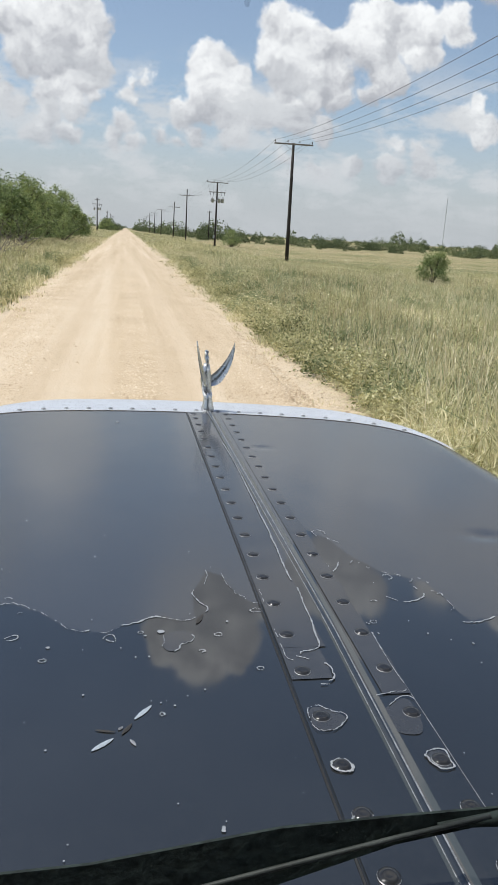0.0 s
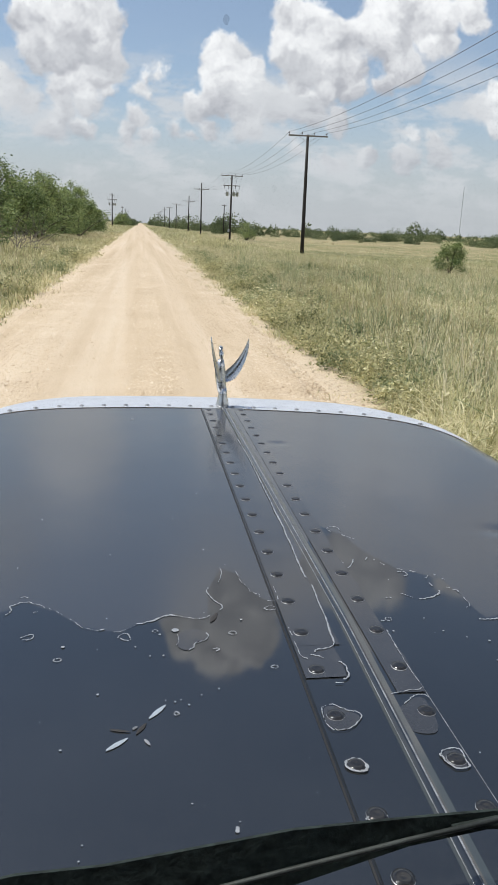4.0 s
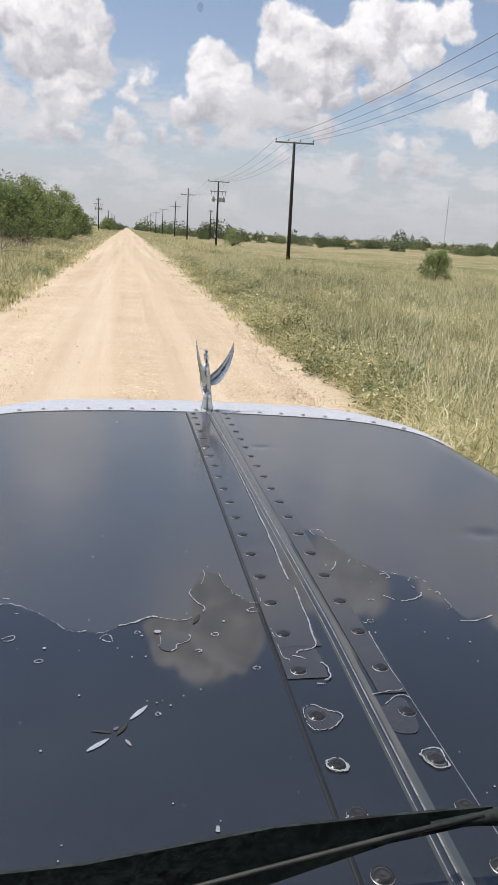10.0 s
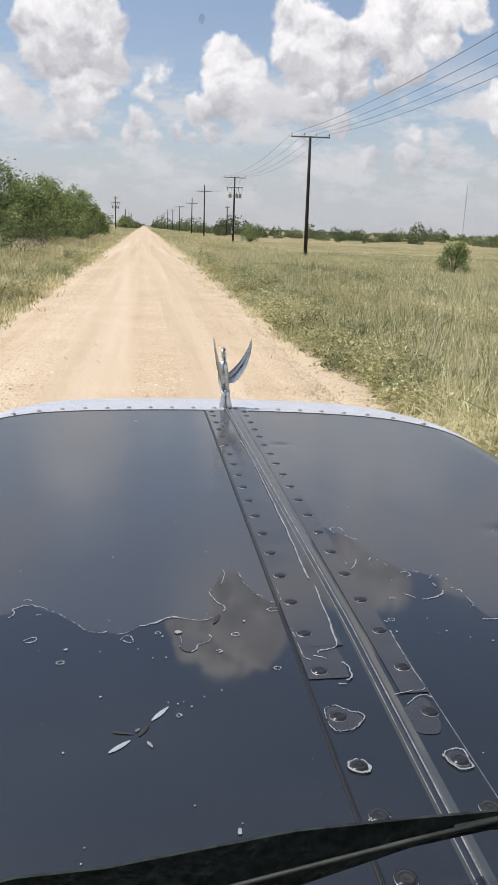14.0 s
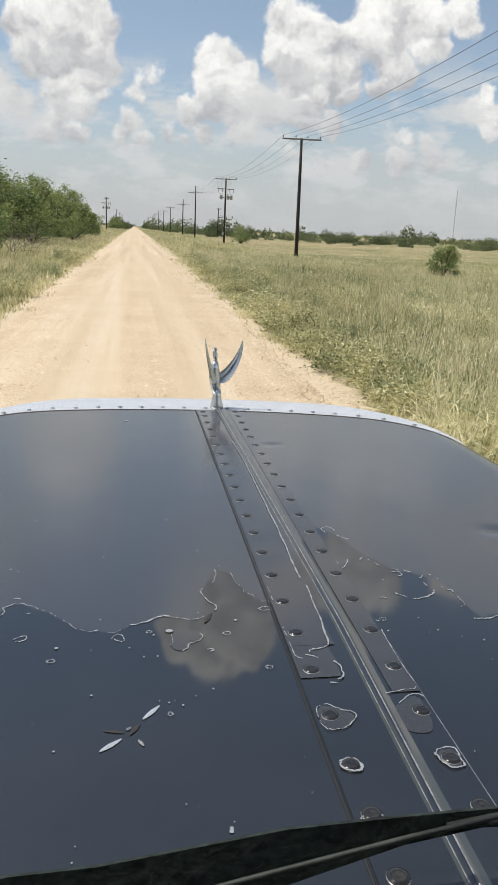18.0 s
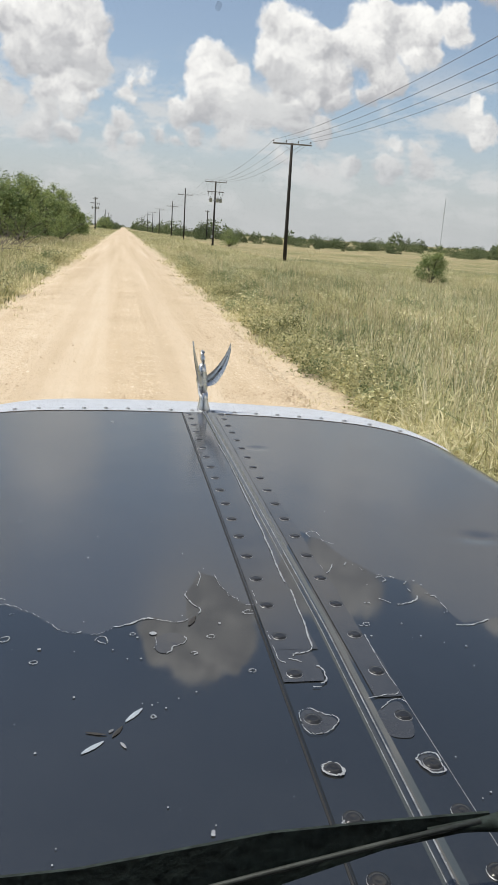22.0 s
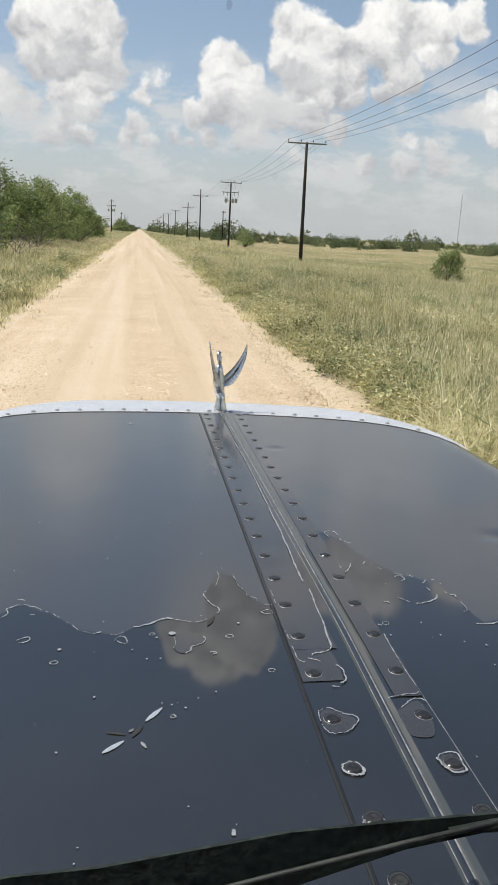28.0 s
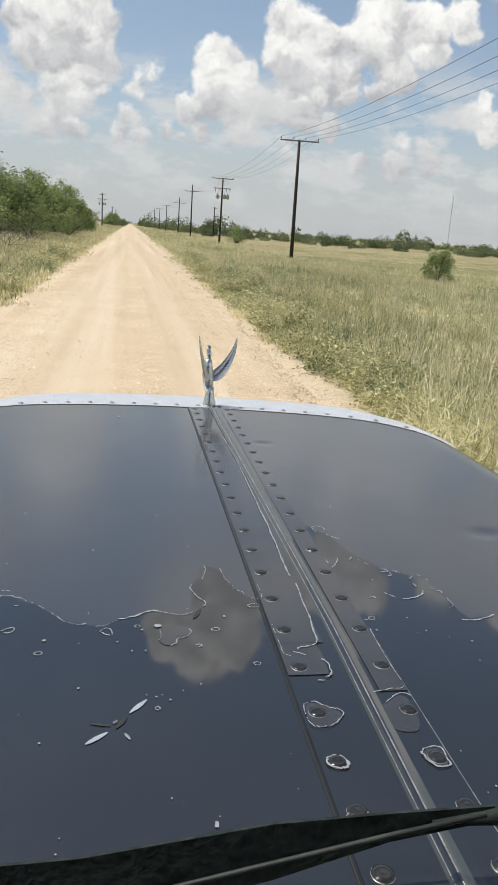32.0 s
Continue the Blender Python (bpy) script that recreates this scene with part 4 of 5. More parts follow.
def rounded(pts, closed=False, rounds=2):
    """Cut the corners of a line, for flowing outlines."""
    for _ in range(rounds):
        pairs = list(zip(pts, pts[1:] + pts[:1])) if closed else list(zip(pts, pts[1:]))
        cut = [(a[0] + (b[0] - a[0]) * t, a[1] + (b[1] - a[1]) * t) for a, b in pairs for t in (0.25, 0.75)]
        pts = cut if closed else [pts[0]] + cut + [pts[-1]]
    return pts


def flake_edge(pts, width=0.0016, lift=0.0008, broken=0.12, wiggle=0.0022):
    """A ragged bright rim along a line on the hood; stands proud by a hair."""
    line = []
    pts = rounded(pts)
    for (x0, y0), (x1, y1) in zip(pts, pts[1:]):
        n = max(1, int(math.hypot(x1 - x0, y1 - y0) / 0.003))
        for i in range(n):
            line.append((x0 + (x1 - x0) * i / n + flake_rng.gauss(0, wiggle * 0.35), y0 + (y1 - y0) * i / n + flake_rng.gauss(0, wiggle)))
    bm = bmesh.new()
    prev = None
    for i in range(len(line)):
        x, y = line[i]
        xa, ya = line[max(0, i - 1)]
        xb, yb = line[min(len(line) - 1, i + 1)]
        t = Vector((xb - xa, yb - ya, 0))
        if t.length < 1e-6:
            continue
        s = Vector((-t.y, t.x, 0)).normalized() * width * flake_rng.uniform(0.2, 0.75)
        p = on_hood(x, y, lift)
        cur = [bm.verts.new(p - s), bm.verts.new(p + Vector((0, 0, 0.0002))), bm.verts.new(p + s)]
        if prev and flake_rng.random() > broken:
            bm.faces.new((prev[0], prev[1], cur[1], cur[0])), bm.faces.new((prev[1], prev[2], cur[2], cur[1]))
        prev = cur
    return part("flaked_edge", bm, CHIP, hood, "ragged pale edge of flaking clear coat")


STRIP_LIFT = 0.0036
flake_edge([(0.215, 1.6261), (0.2186, 1.4833), (0.2177, 1.335), (0.2162, 1.2437), (0.2163, 1.1778)], 0.0016, 0.0040, 0.1, 0.0006)
flake_edge([(-0.1479, 0.797), (-0.1437, 0.801), (-0.142, 0.8095), (-0.1469, 0.817), (-0.141, 0.8226), (-0.1343, 0.8283)], 0.0014, 0.0008, 0.05, 0.0006)
flake_edge([(-0.1343, 0.8283), (-0.1214, 0.8262), (-0.1074, 0.8152), (-0.0937, 0.8044), (-0.083, 0.7897), (-0.0717, 0.7795), (-0.0659, 0.7684), (-0.0593, 0.7601), (-0.0499, 0.7544), (-0.0421, 0.7527)], 0.0006, 0.0008, 0.25, 0.0012)
flake_edge([(-0.0422, 0.754), (-0.0369, 0.7564)], 0.0018, 0.0008, 0.0, 0.0004)
flake_edge([(-0.027, 0.7494), (-0.0181, 0.7489), (-0.011, 0.7563), (-0.0032, 0.7639)], 0.0006, 0.0008, 0.2, 0.0008)
flake_edge([(-0.0032, 0.7652), (0.0072, 0.7687), (0.0197, 0.7763), (0.0293, 0.7843), (0.0364, 0.7867), (0.0407, 0.7837)], 0.0024, 0.0008, 0.0, 0.0006)
flake_edge([(0.0407, 0.7837), (0.0513, 0.779), (0.0656, 0.7741)], 0.0004, 0.0008, 0.3, 0.0008)
flake_edge([(0.0656, 0.7741), (0.0733, 0.7751), (0.0796, 0.7818)], 0.0012, 0.0008, 0.05, 0.0006)
flake_edge([(0.093, 0.7942), (0.0963, 0.8014), (0.0953, 0.8104), (0.0916, 0.8137), (0.0881, 0.8199), (0.0828, 0.8359), (0.0808, 0.8457), (0.0844, 0.8554)], 0.0013, 0.0008, 0.05, 0.0006)
flake_edge([(0.0985, 0.8718), (0.1039, 0.8909), (0.1059, 0.9035), (0.1043, 0.9166)], 0.0009, 0.0008, 0.1, 0.0008)
flake_edge([(0.1242, 0.9029), (0.1257, 0.8848), (0.1268, 0.8707), (0.1312, 0.8602)], 0.0008, 0.0008, 0.2, 0.0008)
flake_edge([(0.1341, 0.8501), (0.1337, 0.8418), (0.1442, 0.8333), (0.1444, 0.8253)], 0.0006, 0.0008, 0.3, 0.0008)
flake_edge([(0.1438, 0.7947), (0.1487, 0.8005), (0.1567, 0.8001), (0.1595, 0.7925), (0.1497, 0.79), (0.1438, 0.7947)], 0.001, 0.0008, 0.1, 0.0006)
flake_edge([(0.1511, 0.8156), (0.1604, 0.8136)], 0.0008, 0.0008, 0.0, 0.0004)
flake_edge([(0.0413, 0.7393), (0.0425, 0.7254), (0.0386, 0.7158)], 0.0009, 0.0008, 0.2, 0.0006)
flake_edge([(0.0724, 0.7402), (0.0745, 0.7362), (0.0726, 0.7275), (0.0661, 0.7216), (0.0571, 0.7209), (0.0582, 0.7099), (0.0503, 0.7044)], 0.0012, 0.0008, 0.05, 0.0006)
flake_edge([(0.0766, 0.7053), (0.0815, 0.7074), (0.0841, 0.7037), (0.0791, 0.7004)], 0.0012, 0.0008, 0.0, 0.0004)
flake_edge([(-0.1232, 0.7419), (-0.1178, 0.7478), (-0.1123, 0.7501), (-0.1093, 0.7449), (-0.1124, 0.7376), (-0.121, 0.7381)], 0.0012, 0.0008, 0.05, 0.0004)
flake_edge([(-0.0225, 0.7364), (-0.018, 0.745), (-0.0126, 0.746), (-0.0095, 0.737), (-0.0082, 0.7294), (-0.0152, 0.7298), (-0.0195, 0.735)], 0.0011, 0.0008, 0.05, 0.0004)
flake_edge([(-0.1374, 0.8406), (-0.1327, 0.8435), (-0.1276, 0.8386)], 0.0009, 0.0008, 0.0, 0.0004)
flake_edge([(-0.1181, 0.8012), (-0.1121, 0.8024)], 0.0008, 0.0008, 0.0, 0.0004)
flake_edge([(0.2822, 1.0599), (0.2911, 1.0673), (0.2993, 1.0646), (0.3011, 1.0471)], 0.0008, 0.0008, 0.15, 0.0008)
flake_edge([(0.2822, 1.0599), (0.2831, 1.0524), (0.2854, 1.0401)], 0.0012, 0.0008, 0.05, 0.0006)
flake_edge([(0.2993, 1.0302), (0.3065, 1.0183), (0.3138, 1.0134)], 0.0006, 0.0008, 0.3, 0.0008)
flake_edge([(0.2719, 0.9427), (0.272, 0.9306), (0.273, 0.9227)], 0.0011, 0.0008, 0.05, 0.0006)
flake_edge([(0.2744, 0.9072), (0.2798, 0.9127), (0.2866, 0.9262), (0.2906, 0.9381)], 0.0018, 0.0008, 0.05, 0.0006)
flake_edge([(0.3061, 0.9336), (0.313, 0.9435)], 0.0014, 0.0008, 0.0, 0.0004)
flake_edge([(0.3178, 0.9352), (0.3246, 0.921), (0.3309, 0.911)], 0.0007, 0.0008, 0.3, 0.0008)
flake_edge([(0.341, 0.9011), (0.353, 0.895), (0.3634, 0.889)], 0.0007, 0.0008, 0.1, 0.0006)
flake_edge([(0.3373, 0.8899), (0.3447, 0.8934), (0.3481, 0.8876), (0.3487, 0.8802), (0.3414, 0.8768)], 0.0013, 0.0008, 0.0, 0.0004)
flake_edge([(0.3683, 0.8686), (0.3754, 0.8774)], 0.0018, 0.0008, 0.0, 0.0006)
flake_edge([(0.3675, 0.8544), (0.3688, 0.8439)], 0.0012, 0.0008, 0.0, 0.0004)
flake_edge([(0.3829, 0.8808), (0.3869, 0.877)], 0.0009, 0.0008, 0.0, 0.0004)
flake_edge([(0.3895, 0.8678), (0.3919, 0.8623)], 0.0009, 0.0008, 0.0, 0.0004)
flake_edge([(0.3852, 0.8399), (0.389, 0.838)], 0.0009, 0.0008, 0.0, 0.0004)
flake_edge([(0.3899, 0.8312), (0.3965, 0.8326), (0.3946, 0.8227)], 0.0014, 0.0008, 0.0, 0.0004)
flake_edge([(0.3949, 0.8112), (0.3952, 0.8), (0.3955, 0.7891), (0.386, 0.7819)], 0.0006, 0.0008, 0.15, 0.0006)
flake_edge([(0.3203, 0.8258), (0.3266, 0.819), (0.3315, 0.8124)], 0.0008, 0.0008, 0.2, 0.0006)
flake_edge([(0.3382, 0.8089), (0.3486, 0.81), (0.359, 0.8144), (0.3686, 0.8221), (0.3731, 0.8319)], 0.0022, 0.0008, 0.0, 0.0006)
flake_edge([(0.3898, 0.7537), (0.3979, 0.7504), (0.4108, 0.7512), (0.4196, 0.7565), (0.4361, 0.7645)], 0.002, 0.0008, 0.0, 0.0008)
flake_edge([(0.297, 0.8139), (0.3029, 0.8168), (0.3049, 0.812)], 0.0012, 0.0008, 0.0, 0.0004)
flake_edge([(0.2728, 0.7567), (0.2777, 0.7551)], 0.0012, 0.0008, 0.0, 0.0004)
flake_edge([(0.2163, 1.1782), (0.2146, 1.1348), (0.2149, 1.0994), (0.2151, 1.0511), (0.2129, 1.0249), (0.2136, 0.9931), (0.2122, 0.9651), (0.211, 0.9385), (0.2102, 0.9112), (0.2102, 0.8925), (0.2101, 0.871)], 0.0019, 0.0040, 0.0, 0.0006)
flake_edge([(0.2129, 0.8502), (0.2129, 0.8304), (0.2104, 0.8037), (0.21, 0.7813), (0.2096, 0.7599), (0.2083, 0.7463), (0.2062, 0.7266), (0.2062, 0.7114), (0.2044, 0.6992), (0.197, 0.6936), (0.1875, 0.6918), (0.1817, 0.6898), (0.18, 0.6852)], 0.0017, 0.0040, 0.0, 0.0005)
flake_edge([(0.1752, 0.682), (0.1805, 0.6794), (0.1841, 0.6769), (0.1865, 0.6745)], 0.0012, STRIP_LIFT, 0.0, 0.0004)
flake_edge([(0.2009, 0.6657), (0.2043, 0.6611), (0.2058, 0.6534), (0.2038, 0.6481), (0.205, 0.6417), (0.2014, 0.6346), (0.1965, 0.6329)], 0.0016, 0.0040, 0.0, 0.0005)
flake_edge([(0.1878, 0.6274), (0.1963, 0.6258)], 0.0011, STRIP_LIFT, 0.0, 0.0004)
flake_edge([(0.1642, 0.8488), (0.1644, 0.8292), (0.1639, 0.8104)], 0.0008, STRIP_LIFT, 0.2, 0.0005)
flake_edge([(0.1634, 0.7419), (0.1628, 0.7289), (0.1647, 0.7224)], 0.0009, STRIP_LIFT, 0.1, 0.0005)
flake_edge([(0.1635, 0.71), (0.164, 0.6943), (0.1638, 0.6781), (0.1706, 0.6743)], 0.0009, STRIP_LIFT, 0.05, 0.0005)
flake_edge([(0.2711, 0.7283), (0.2698, 0.7103), (0.2693, 0.6859)], 0.0014, STRIP_LIFT, 0.1, 0.0006)
flake_edge([(0.2693, 0.6859), (0.2686, 0.6571), (0.2688, 0.644), (0.2696, 0.622)], 0.0007, STRIP_LIFT, 0.15, 0.0004)
flake_edge([(0.1646, 0.5871), (0.1698, 0.5913), (0.1752, 0.5918), (0.1792, 0.5888), (0.183, 0.585), (0.1883, 0.581), (0.194, 0.5789), (0.1976, 0.5751), (0.1974, 0.5707), (0.1918, 0.5634), (0.1872, 0.5579), (0.1799, 0.5535), (0.1731, 0.5524), (0.1669, 0.5536), (0.1632, 0.5613), (0.163, 0.5689), (0.1631, 0.5784), (0.1646, 0.5871)], 0.001, STRIP_LIFT, 0.03, 0.0006)
flake_edge([(0.1665, 0.5101), (0.1703, 0.5134), (0.1751, 0.5138), (0.1801, 0.5112), (0.1818, 0.5075), (0.1829, 0.5031), (0.1806, 0.4984), (0.1762, 0.4974), (0.1702, 0.4992), (0.1661, 0.5031), (0.1652, 0.5066), (0.1665, 0.5101)], 0.0022, STRIP_LIFT, 0.0, 0.0005)
flake_edge([(0.235, 0.6046), (0.2443, 0.6059), (0.2521, 0.6093), (0.2609, 0.6087), (0.2656, 0.6093), (0.2681, 0.6131)], 0.001, STRIP_LIFT, 0.0, 0.0004)
flake_edge([(0.2423, 0.5872), (0.2493, 0.5932), (0.2539, 0.5985), (0.2607, 0.6019), (0.2668, 0.6005), (0.2694, 0.5956)], 0.001, STRIP_LIFT, 0.0, 0.0004)
flake_edge([(0.247, 0.5126), (0.2511, 0.5167), (0.2573, 0.52), (0.2639, 0.5203), (0.2675, 0.517), (0.2675, 0.511), (0.2657, 0.5045), (0.2669, 0.4993), (0.266, 0.4951), (0.261, 0.4934), (0.2543, 0.4946), (0.2507, 0.4999), (0.2483, 0.5037), (0.2494, 0.5087), (0.247, 0.5126)], 0.0015, STRIP_LIFT, 0.0, 0.0006)
flake_edge([(0.1645, 0.4441), (0.1672, 0.4491), (0.1732, 0.4522), (0.178, 0.4494), (0.1813, 0.4462)], 0.0011, STRIP_LIFT, 0.05, 0.0005)
flake_edge([(0.2498, 0.4433), (0.2556, 0.4464), (0.2605, 0.4436), (0.2625, 0.4422)], 0.0012, STRIP_LIFT, 0.05, 0.0005)


def bared_patch(pts, lift):
    """A shallow patch where the gloss has gone, inside a ragged rim."""
    bm = bmesh.new()
    pts = rounded(pts, True)
    vs = [bm.verts.new(on_hood(x, y, lift)) for x, y in pts]
    mid = bm.verts.new(on_hood(sum(p[0] for p in pts) / len(pts), sum(p[1] for p in pts) / len(pts), lift + 0.0002))
    for a, b in zip(vs, vs[1:] + vs[:1]):
        bm.faces.new((a, b, mid))
    return part("bared_patch", bm, PATCH, hood, "dull patch without clear coat")


def bared_band(left, right, y0, y1, lift):
    """A long bared stretch of the strip between two wavering sides."""
    bm = bmesh.new()
    prev = None
    for k in range(41):
        y = y0 + (y1 - y0) * k / 40
        m = (y - SY0) / (SY1 - SY0)
        c = S0 + (S1 - S0) * m
        cur = [bm.verts.new(on_hood(c + left, y, 0.0030)), bm.verts.new(on_hood(c + right + 0.0015 * math.sin(y * 31) + 0.001 * math.sin(y * 77), y, lift))]
        if prev:
            bm.faces.new((prev[0], prev[1], cur[1], cur[0]))
        prev = cur
    return part("bared_patch", bm, PATCH, strip, "dull bared stretch of the strip")


bared_band(-0.0565, -0.0065, 0.701, 1.95, 0.0032)
bared_band(-0.0565, -0.0160, 0.638, 0.7005, 0.0032)
bared_band(0.0255, 0.0525, 0.606, 1.95, 0.0032)
bared_patch([(0.1646, 0.5871), (0.1752, 0.5918), (0.1883, 0.581), (0.1979, 0.5724), (0.1872, 0.5579), (0.1731, 0.5524), (0.1632, 0.5613)], 0.0028)
bared_patch([(0.232, 0.5791), (0.232, 0.5501), (0.243, 0.5415), (0.2613, 0.5426), (0.266, 0.5865), (0.262, 0.6009), (0.2479, 0.5924)], 0.0028)
bared_patch([(0.247, 0.5126), (0.2573, 0.52), (0.2675, 0.517), (0.266, 0.4951), (0.2543, 0.4946), (0.2483, 0.5037)], 0.0028)
bared_patch([(0.0413, 0.7393), (0.0529, 0.7504), (0.0681, 0.7482), (0.0745, 0.7362), (0.0712, 0.7251), (0.0571, 0.7209), (0.0582, 0.7099), (0.0473, 0.7034), (0.0391, 0.7134)], 0.0006)


def chip_ring(x, y, r):
    pts = [(x + r * math.cos(a) * 1.0, y + r * math.sin(a)) for a in [2 * math.pi * k / 14 for k in range(15)]]
    flake_edge([(x + (a - x) * flake_rng.uniform(0.8, 1.15), y + (b - y) * flake_rng.uniform(0.75, 1.1)) for a, b in pts], 0.0009, 0.0008, 0.2, 0.0004)


CHIP_RINGS = [(0.0174, 0.7483, 0.0031), (-0.0802, 0.6938, 0.0038), (0.1011, 0.7387, 0.0043), (0.1347, 0.6654, 0.0034), (0.2829, 0.759, 0.004), (0.0335, 0.5928, 0.0025)]
CHIP_SPOTS = [(0.0393, 0.7485, 0.0043), (-0.0773, 0.72, 0.0022), (0.0221, 0.7403, 0.0015), (-0.0034, 0.7146, 0.0012), (0.0115, 0.6951, 0.0012), (0.0252, 0.6954, 0.0014), (-0.0374, 0.6286, 0.0015), (0.0246, 0.6141, 0.0008), (0.0332, 0.6108, 0.001), (0.0385, 0.6141, 0.0006), (-0.0631, 0.5483, 0.0012), (0.1141, 0.7689, 0.0019), (0.0581, 0.6203, 0.0008), (0.0457, 0.6053, 0.0013), (0.3252, 0.7584, 0.001), (0.3362, 0.7275, 0.0016), (0.3789, 0.7017, 0.0016), (0.2796, 0.7305, 0.0016), (0.2414, 0.8147, 0.0011), (0.2401, 0.6645, 0.0006), (-0.0168, 1.8413, 0.0055), (-0.0356, 0.7805, 0.0009), (-0.0848, 0.5892, 0.0006), (0.1392, 0.5217, 0.0004), (0.0485, 0.4729, 0.0004)]
for x, y, r in CHIP_RINGS:
    chip_ring(x, y, r)


def chip_spots(n):
    """Tiny bare specks knocked into the paint by stones."""
    spots = list(CHIP_SPOTS) + [(0.0700, 0.4450, 0.0022), (0.0705, 0.4480, 0.0020)]
    for _ in range(n):
        spots.append((flake_rng.uniform(-0.3, 0.6), 0.42 + 1.1 * flake_rng.random() ** 2.2, flake_rng.uniform(0.0004, 0.0011)))
    for x, y, r in spots:
        bm = bmesh.new()
        ring = [bm.verts.new(on_hood(x + r * math.cos(k) * flake_rng.uniform(0.7, 1.2), y + r * math.sin(k) * flake_rng.uniform(0.7, 1.2), 0.0010)) for k in (0, 1.05, 2.1, 3.14, 4.2, 5.25)]
        apex = bm.verts.new(on_hood(x, y, 0.0011))
        for k in range(6):
            bm.faces.new((ring[k], ring[(k + 1) % 6], apex))
        part("stone_chip", bm, CHIP, hood)


chip_spots(70)


# ---- bird ornament ----
ornament = thing("hood_ornament", "chrome bird hood ornament with raised wings", "hood ornament")
OX, OY = 0.2205, 2.005
OZ = hood_z(OX, OY) + 0.003
up_at = lambda x, y, z: Vector((OX + x - 0.05 * z, OY + y, OZ + 0.965 * z))
bm = lathe(bmesh.new(), [(0.017, 0.0), (0.018, 0.006), (0.014, 0.018), (0.0115, 0.034), (0.0105, 0.05)], 16, Matrix.Translation((OX, OY, OZ)))
part("base", bm, CHROME, ornament, soft=True)
part("body", tube(bmesh.new(), [up_at(0, 0, 0.04), up_at(-0.001, 0.004, 0.06), up_at(-0.002, 0.008, 0.085), up_at(-0.002, 0.008, 0.11), up_at(0, 0.004, 0.13)], [0.0105, 0.0135, 0.0155, 0.0125, 0.0075], 14), CHROME, ornament, soft=True)
part("neck", tube(bmesh.new(), [up_at(0, 0.004, 0.125), up_at(0, 0.010, 0.142), up_at(0, 0.012, 0.155), up_at(0, 0.006, 0.164), up_at(0, -0.004, 0.163), up_at(0, -0.009, 0.152), up_at(0, -0.010, 0.137), up_at(0, -0.009, 0.125)], [0.0065, 0.0055, 0.005, 0.005, 0.0052, 0.006, 0.0045, 0.0018], 12), CHROME, ornament, soft=True)


def wing(ax, ay, reach, height):
    """A swept wing along the flat direction (ax, ay): a pointed blade with feather ridges and thickness."""
    bm = bmesh.new()
    n, rows = 14, 6
    grids = []
    for th in (0.0011, -0.0011):
        grid = []
        for i in range(n + 1):
            k = i / n
            out = 0.006 + (reach - 0.006) * (1 - (1 - k) ** 1.35)
            z = 0.078 + (height - 0.078) * k ** 1.4
            dout, dz_ = (reach - 0.006) * 1.35 * (1.02 - k) ** 0.35, (height - 0.078) * 1.4 * (k + 0.02) ** 0.4
            ln = math.hypot(dout, dz_)
            wide = 0.036 * min(1.0, (k + 0.10) / 0.32) ** 0.6 * (1 - k) ** 0.75 + 0.0008
            row = []
            for j in range(rows):
                q = j / (rows - 1) - 0.5
                o, zz = out + q * wide * dz_ / ln, z - q * wide * dout / ln
                bow = 0.004 * (1 - 4 * q * q) * (1 - k) + (0.0009 if j % 2 else 0) + th
                row.append(bm.verts.new(up_at(o * ax - bow * ay, 0.004 + o * ay + bow * ax + 0.22 * (zz - 0.08), zz)))
            grid.append(row)
        grids.append(grid)
    f_, r_ = grids
    for i in range(n):
        for j in range(rows - 1):
            bm.faces.new((f_[i][j], f_[i][j + 1], f_[i + 1][j + 1], f_[i + 1][j]))
            bm.faces.new((r_[i][j + 1], r_[i][j], r_[i + 1][j], r_[i + 1][j + 1]))
        for j in (0, rows - 1):
            bm.faces.new((f_[i][j], f_[i + 1][j], r_[i + 1][j], r_[i][j]))
    return part("wing", bm, CHROME, ornament, "chrome feathered wing")


wing(0.97, -0.25, 0.078, 0.190)
wing(-0.40, -0.92, 0.072, 0.198)

# ---- windscreen, wipers, cabin ----
screen = part("windscreen", box(bmesh.new(), (0, 0, 0), (1.25, 0.005, 0.78), 0.0), GLASS, car, "clear laminated windscreen")
screen.matrix_basis = pose(CX, 0.175, 1.43, 24, 0, 0)
screen.visible_shadow = False
haze_mat, hn, hb = material("greasy_smudge", 0.9)
hb.inputs["Base Color"].default_value = (0.10, 0.11, 0.12, 1)
h_out, h_clear, h_mix = [o for o in haze_mat.node_tree.nodes if o.type == "OUTPUT_MATERIAL"][0], hn.add("ShaderNodeBsdfTransparent"), hn.add("ShaderNodeMixShader")
hn.plug(h_mix.inputs[0], hn.span(hn.noise(place(hn), 260.0, 3.0), 0.38, 0.62, 0.03, 0.22))
hn.plug(h_mix.inputs[1], h_clear.outputs[0]), hn.plug(h_mix.inputs[2], hb.outputs[0]), hn.plug(h_out.inputs[0], h_mix.outputs[0])


def smudge(x, z, r):
    """A faint dried drop on the inside of the screen."""
    bm = bmesh.new()
    bm.faces.new([bm.verts.new((x + r * math.cos(k * 0.524) * (0.85 + 0.15 * math.sin(k * 2.1)), -0.0035, z + r * 1.25 * math.sin(k * 0.524))) for k in range(12)])
    ob = part("smudge", bm, haze_mat, screen, "faint greasy spot on the glass")
    ob.visible_shadow = False


smudge(-0.177, 0.1152, 0.00057)
smudge(-0.167, 0.0902, 0.00051)
cowl = part("cowl", box(bmesh.new(), (CX, 0.300, 1.055), (1.20, 0.085, 0.05), 0.012), DARK, car, "dark cowl under the wipers")


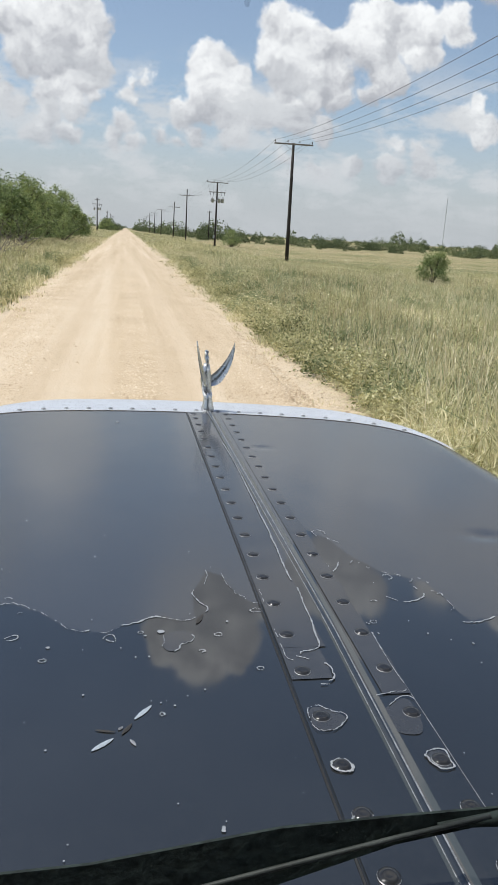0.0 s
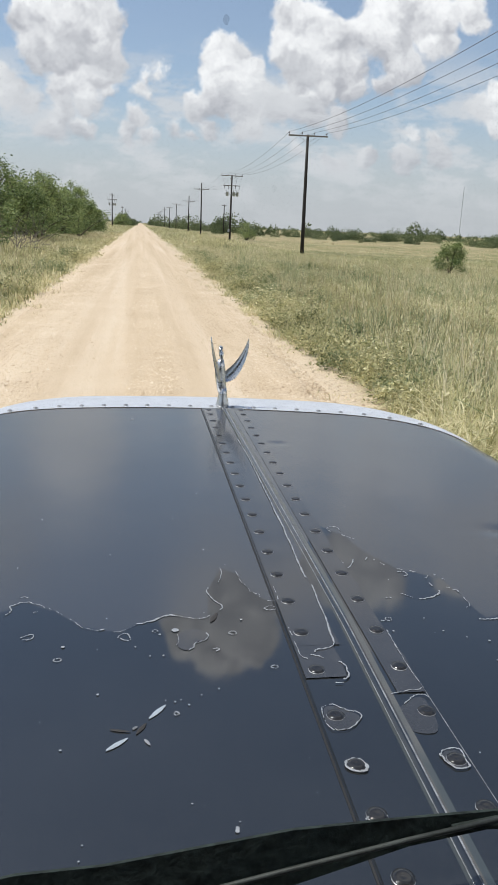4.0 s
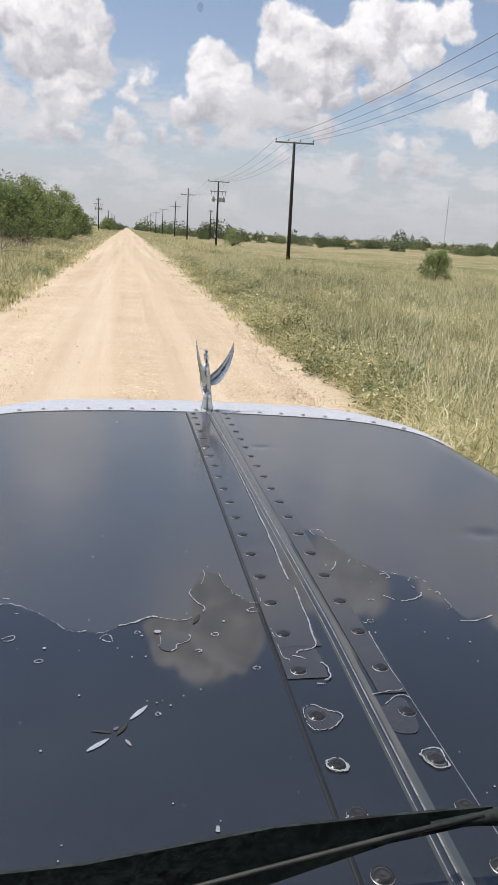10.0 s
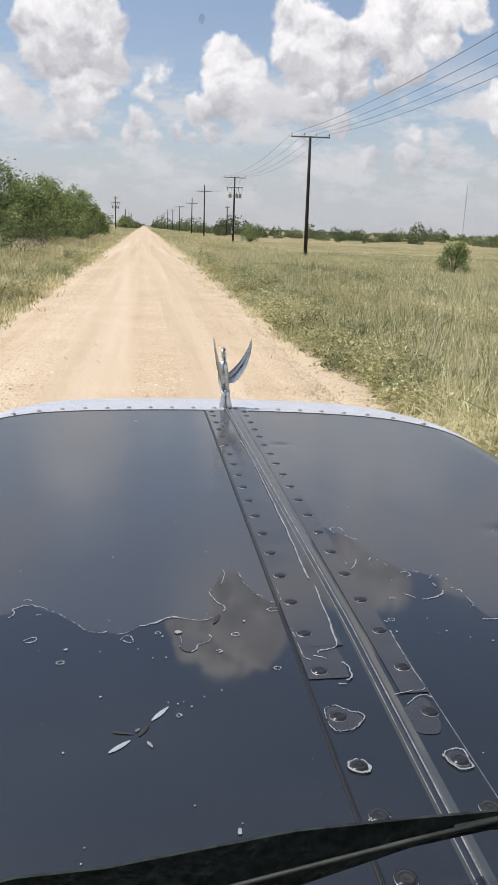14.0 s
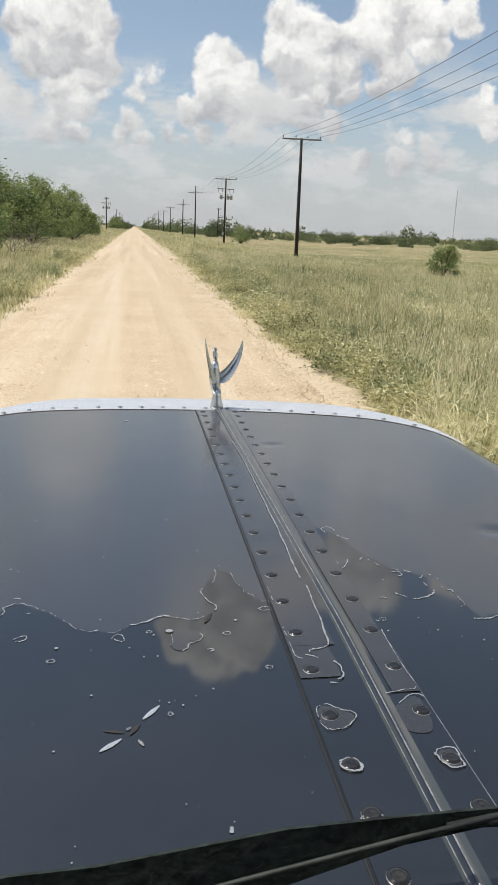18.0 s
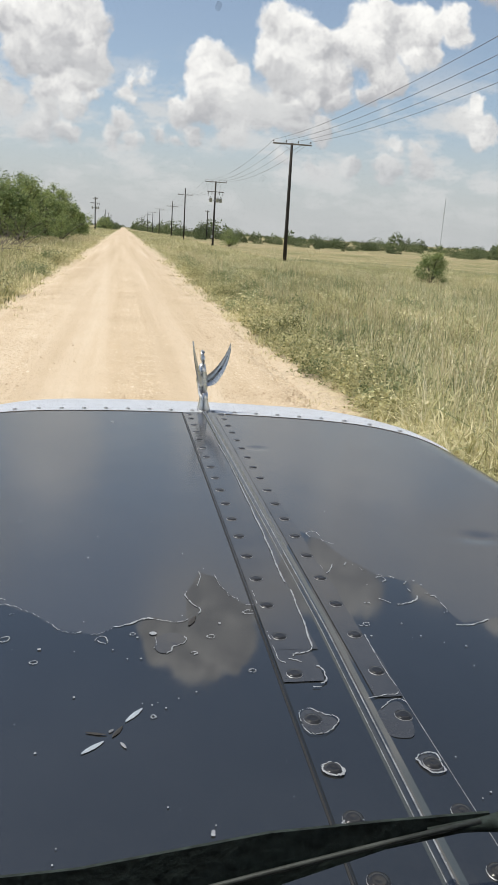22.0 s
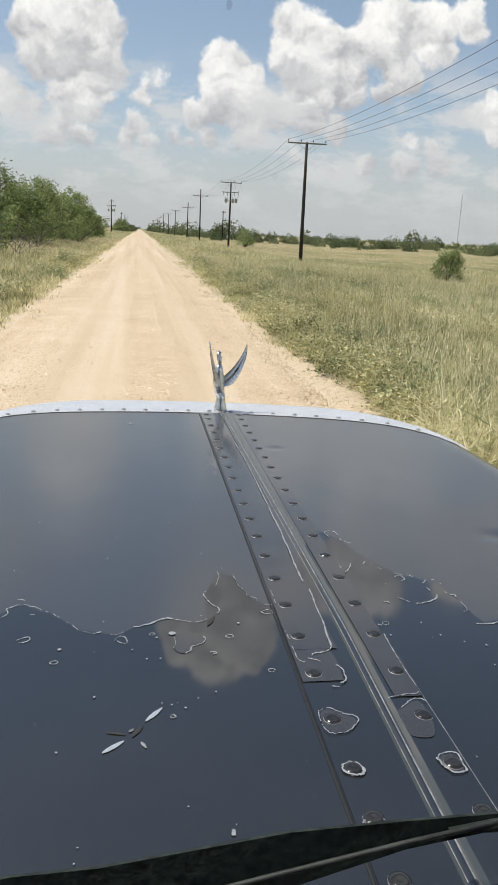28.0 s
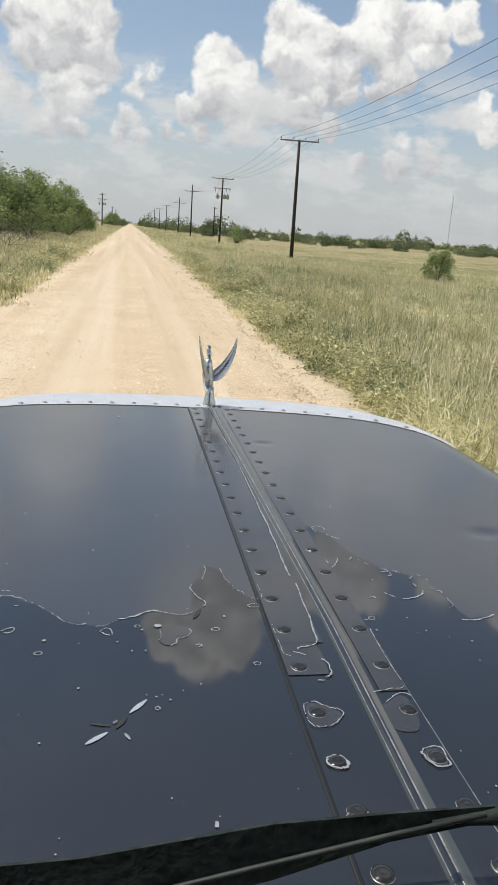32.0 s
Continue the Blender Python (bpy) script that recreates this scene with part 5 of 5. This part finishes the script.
def ribbon(bm, top, bottom, thick):
    """A flat bar between two edges."""
    t = Vector((0, thick, 0))
    rows = [[bm.verts.new(Vector(a)), bm.verts.new(Vector(a) + t), bm.verts.new(Vector(b) + t), bm.verts.new(Vector(b))] for a, b in zip(top, bottom)]
    for p, q in zip(rows, rows[1:]):
        for j in range(4):
            bm.faces.new((p[j], p[(j + 1) % 4], q[(j + 1) % 4], q[j]))
    bm.faces.new(rows[0]), bm.faces.new(rows[-1])
    return bm


BLADE_TOP = [(-0.24, 0.380, 1.094), (-0.073, 0.384, 1.126), (-0.021, 0.384, 1.128), (0.096, 0.385, 1.144), (0.172, 0.386, 1.146), (0.243, 0.387, 1.1465)]
BLADE_LOW = [(-0.24, 0.374, 1.050), (-0.073, 0.376, 1.080), (-0.021, 0.376, 1.086), (0.096, 0.380, 1.106), (0.172, 0.383, 1.127), (0.243, 0.385, 1.137)]
blade = part("wiper", ribbon(bmesh.new(), BLADE_TOP, BLADE_LOW, 0.002), RUBBER, car, "broad black rubber wiper blade across the screen")
part("wiper_spine", tube(bmesh.new(), [(-0.24, 0.370, 1.072), (-0.02, 0.376, 1.098), (0.09, 0.379, 1.119), (0.17, 0.381, 1.134), (0.235, 0.383, 1.144)], [0.0012, 0.0015, 0.0018, 0.0018, 0.002], 6), TRIM_BLACK, blade, "thin steel spine", True)
part("wiper_arm", tube(bmesh.new(), [(0.20, 0.384, 1.1385), (0.235, 0.384, 1.1405), (0.26, 0.384, 1.142), (0.33, 0.386, 1.146), (0.42, 0.392, 1.146)], [0.002, 0.0045, 0.0075, 0.010, 0.011], 10), RUBBER, car, "black wiper arm", True)


def side_panel(x):
    part("side_panel", box(bmesh.new(), (x, 1.12, 0.70), (0.02, 1.45, 0.62), 0.006), PAINT, car)


for x in (XL + 0.012, XR - 0.012):
    side_panel(x)
part("grille_panel", box(bmesh.new(), (CX, 1.78, 0.68), (1.02, 0.04, 0.60), 0.01), BARE, car)
part("dashboard", box(bmesh.new(), (CX, 0.245, 0.93), (1.25, 0.06, 0.22), 0.02), CABIN, car)
part("roof", box(bmesh.new(), (CX, -0.75, 1.80), (1.3, 1.75, 0.04), 0.015), CABIN, car)
part("rear_wall", box(bmesh.new(), (CX, -1.62, 1.20), (1.3, 0.04, 1.2), 0.01), CABIN, car)
part("cabin_floor", box(bmesh.new(), (CX, -0.68, 0.45), (1.3, 1.9, 0.05), 0.01), CABIN, car)
for s in (-1, 1):
    part("door", box(bmesh.new(), (CX + s * 0.65, -0.68, 0.92), (0.05, 1.9, 0.90), 0.012), PAINT, car)
    part("screen_pillar", tube(bmesh.new(), [(CX + s * 0.64, 0.36, 1.08), (CX + s * 0.62, 0.05, 1.80)], [0.03, 0.03], 8), CABIN, car)
    for y in (1.25, -1.15):
        tyre = part("wheel", lathe(bmesh.new(), [(0.20, -0.09), (0.32, -0.09), (0.35, -0.06), (0.35, 0.06), (0.32, 0.09), (0.20, 0.09)], 24, pose(CX + s * 0.50, y, 0.36, 0, 90, 0)), RUBBER, car, "black tyre", True)
        part("rim", lathe(bmesh.new(), [(0.20, -0.07), (0.20, 0.07), (0.08, 0.09), (0.02, 0.09)], 20, pose(CX + s * 0.50, y, 0.36, 0, 90, 0)), BARE, tyre, soft=True)


# ---- smeared insect and specks on the hood ----
def smear(x0, y0, x1, y1, wide, mat, label):
    """A thin raised streak stuck to the paint, tapering at both ends."""
    bm = bmesh.new()
    n, prev = 8, None
    d = Vector((x1 - x0, y1 - y0, 0))
    s_ = Vector((-d.y, d.x, 0)).normalized()
    for i in range(n + 1):
        k = i / n
        h = wide * (0.25 + 0.75 * math.sin(math.pi * k)) * flake_rng.uniform(0.8, 1.1)
        p = on_hood(x0 + d.x * k, y0 + d.y * k, 0.0009)
        cur = [bm.verts.new(p - s_ * h), bm.verts.new(p + Vector((0, 0, 0.0003))), bm.verts.new(p + s_ * h)]
        if prev:
            bm.faces.new((prev[0], prev[1], cur[1], cur[0])), bm.faces.new((prev[1], prev[2], cur[2], cur[1]))
        prev = cur
    return part("smear", bm, mat, hood, label)


smear(-0.0263, 0.5447, -0.0089, 0.5602, 0.0027, SCRATCH, "pale streak of a smeared insect")
smear(0.0091, 0.5868, 0.0244, 0.6068, 0.0027, SCRATCH, "pale streak of a smeared insect")
smear(-0.0244, 0.5734, -0.0067, 0.5688, 0.0016, BUG, "dark streak of a smeared insect")
smear(-0.0019, 0.5653, 0.0066, 0.5802, 0.0022, BUG, "dark streak of a smeared insect")
smear(-0.0049, 0.5719, -0.0011, 0.5766, 0.0018, PALE_GREY, "grey streak of a smeared insect")
smear(0.0052, 0.5576, 0.0098, 0.5488, 0.0016, PALE_GREY, "grey streak of a smeared insect")
smear(0.0794, 0.7651, 0.0884, 0.7871, 0.0030, BUG, "dark speck stuck to the paint")
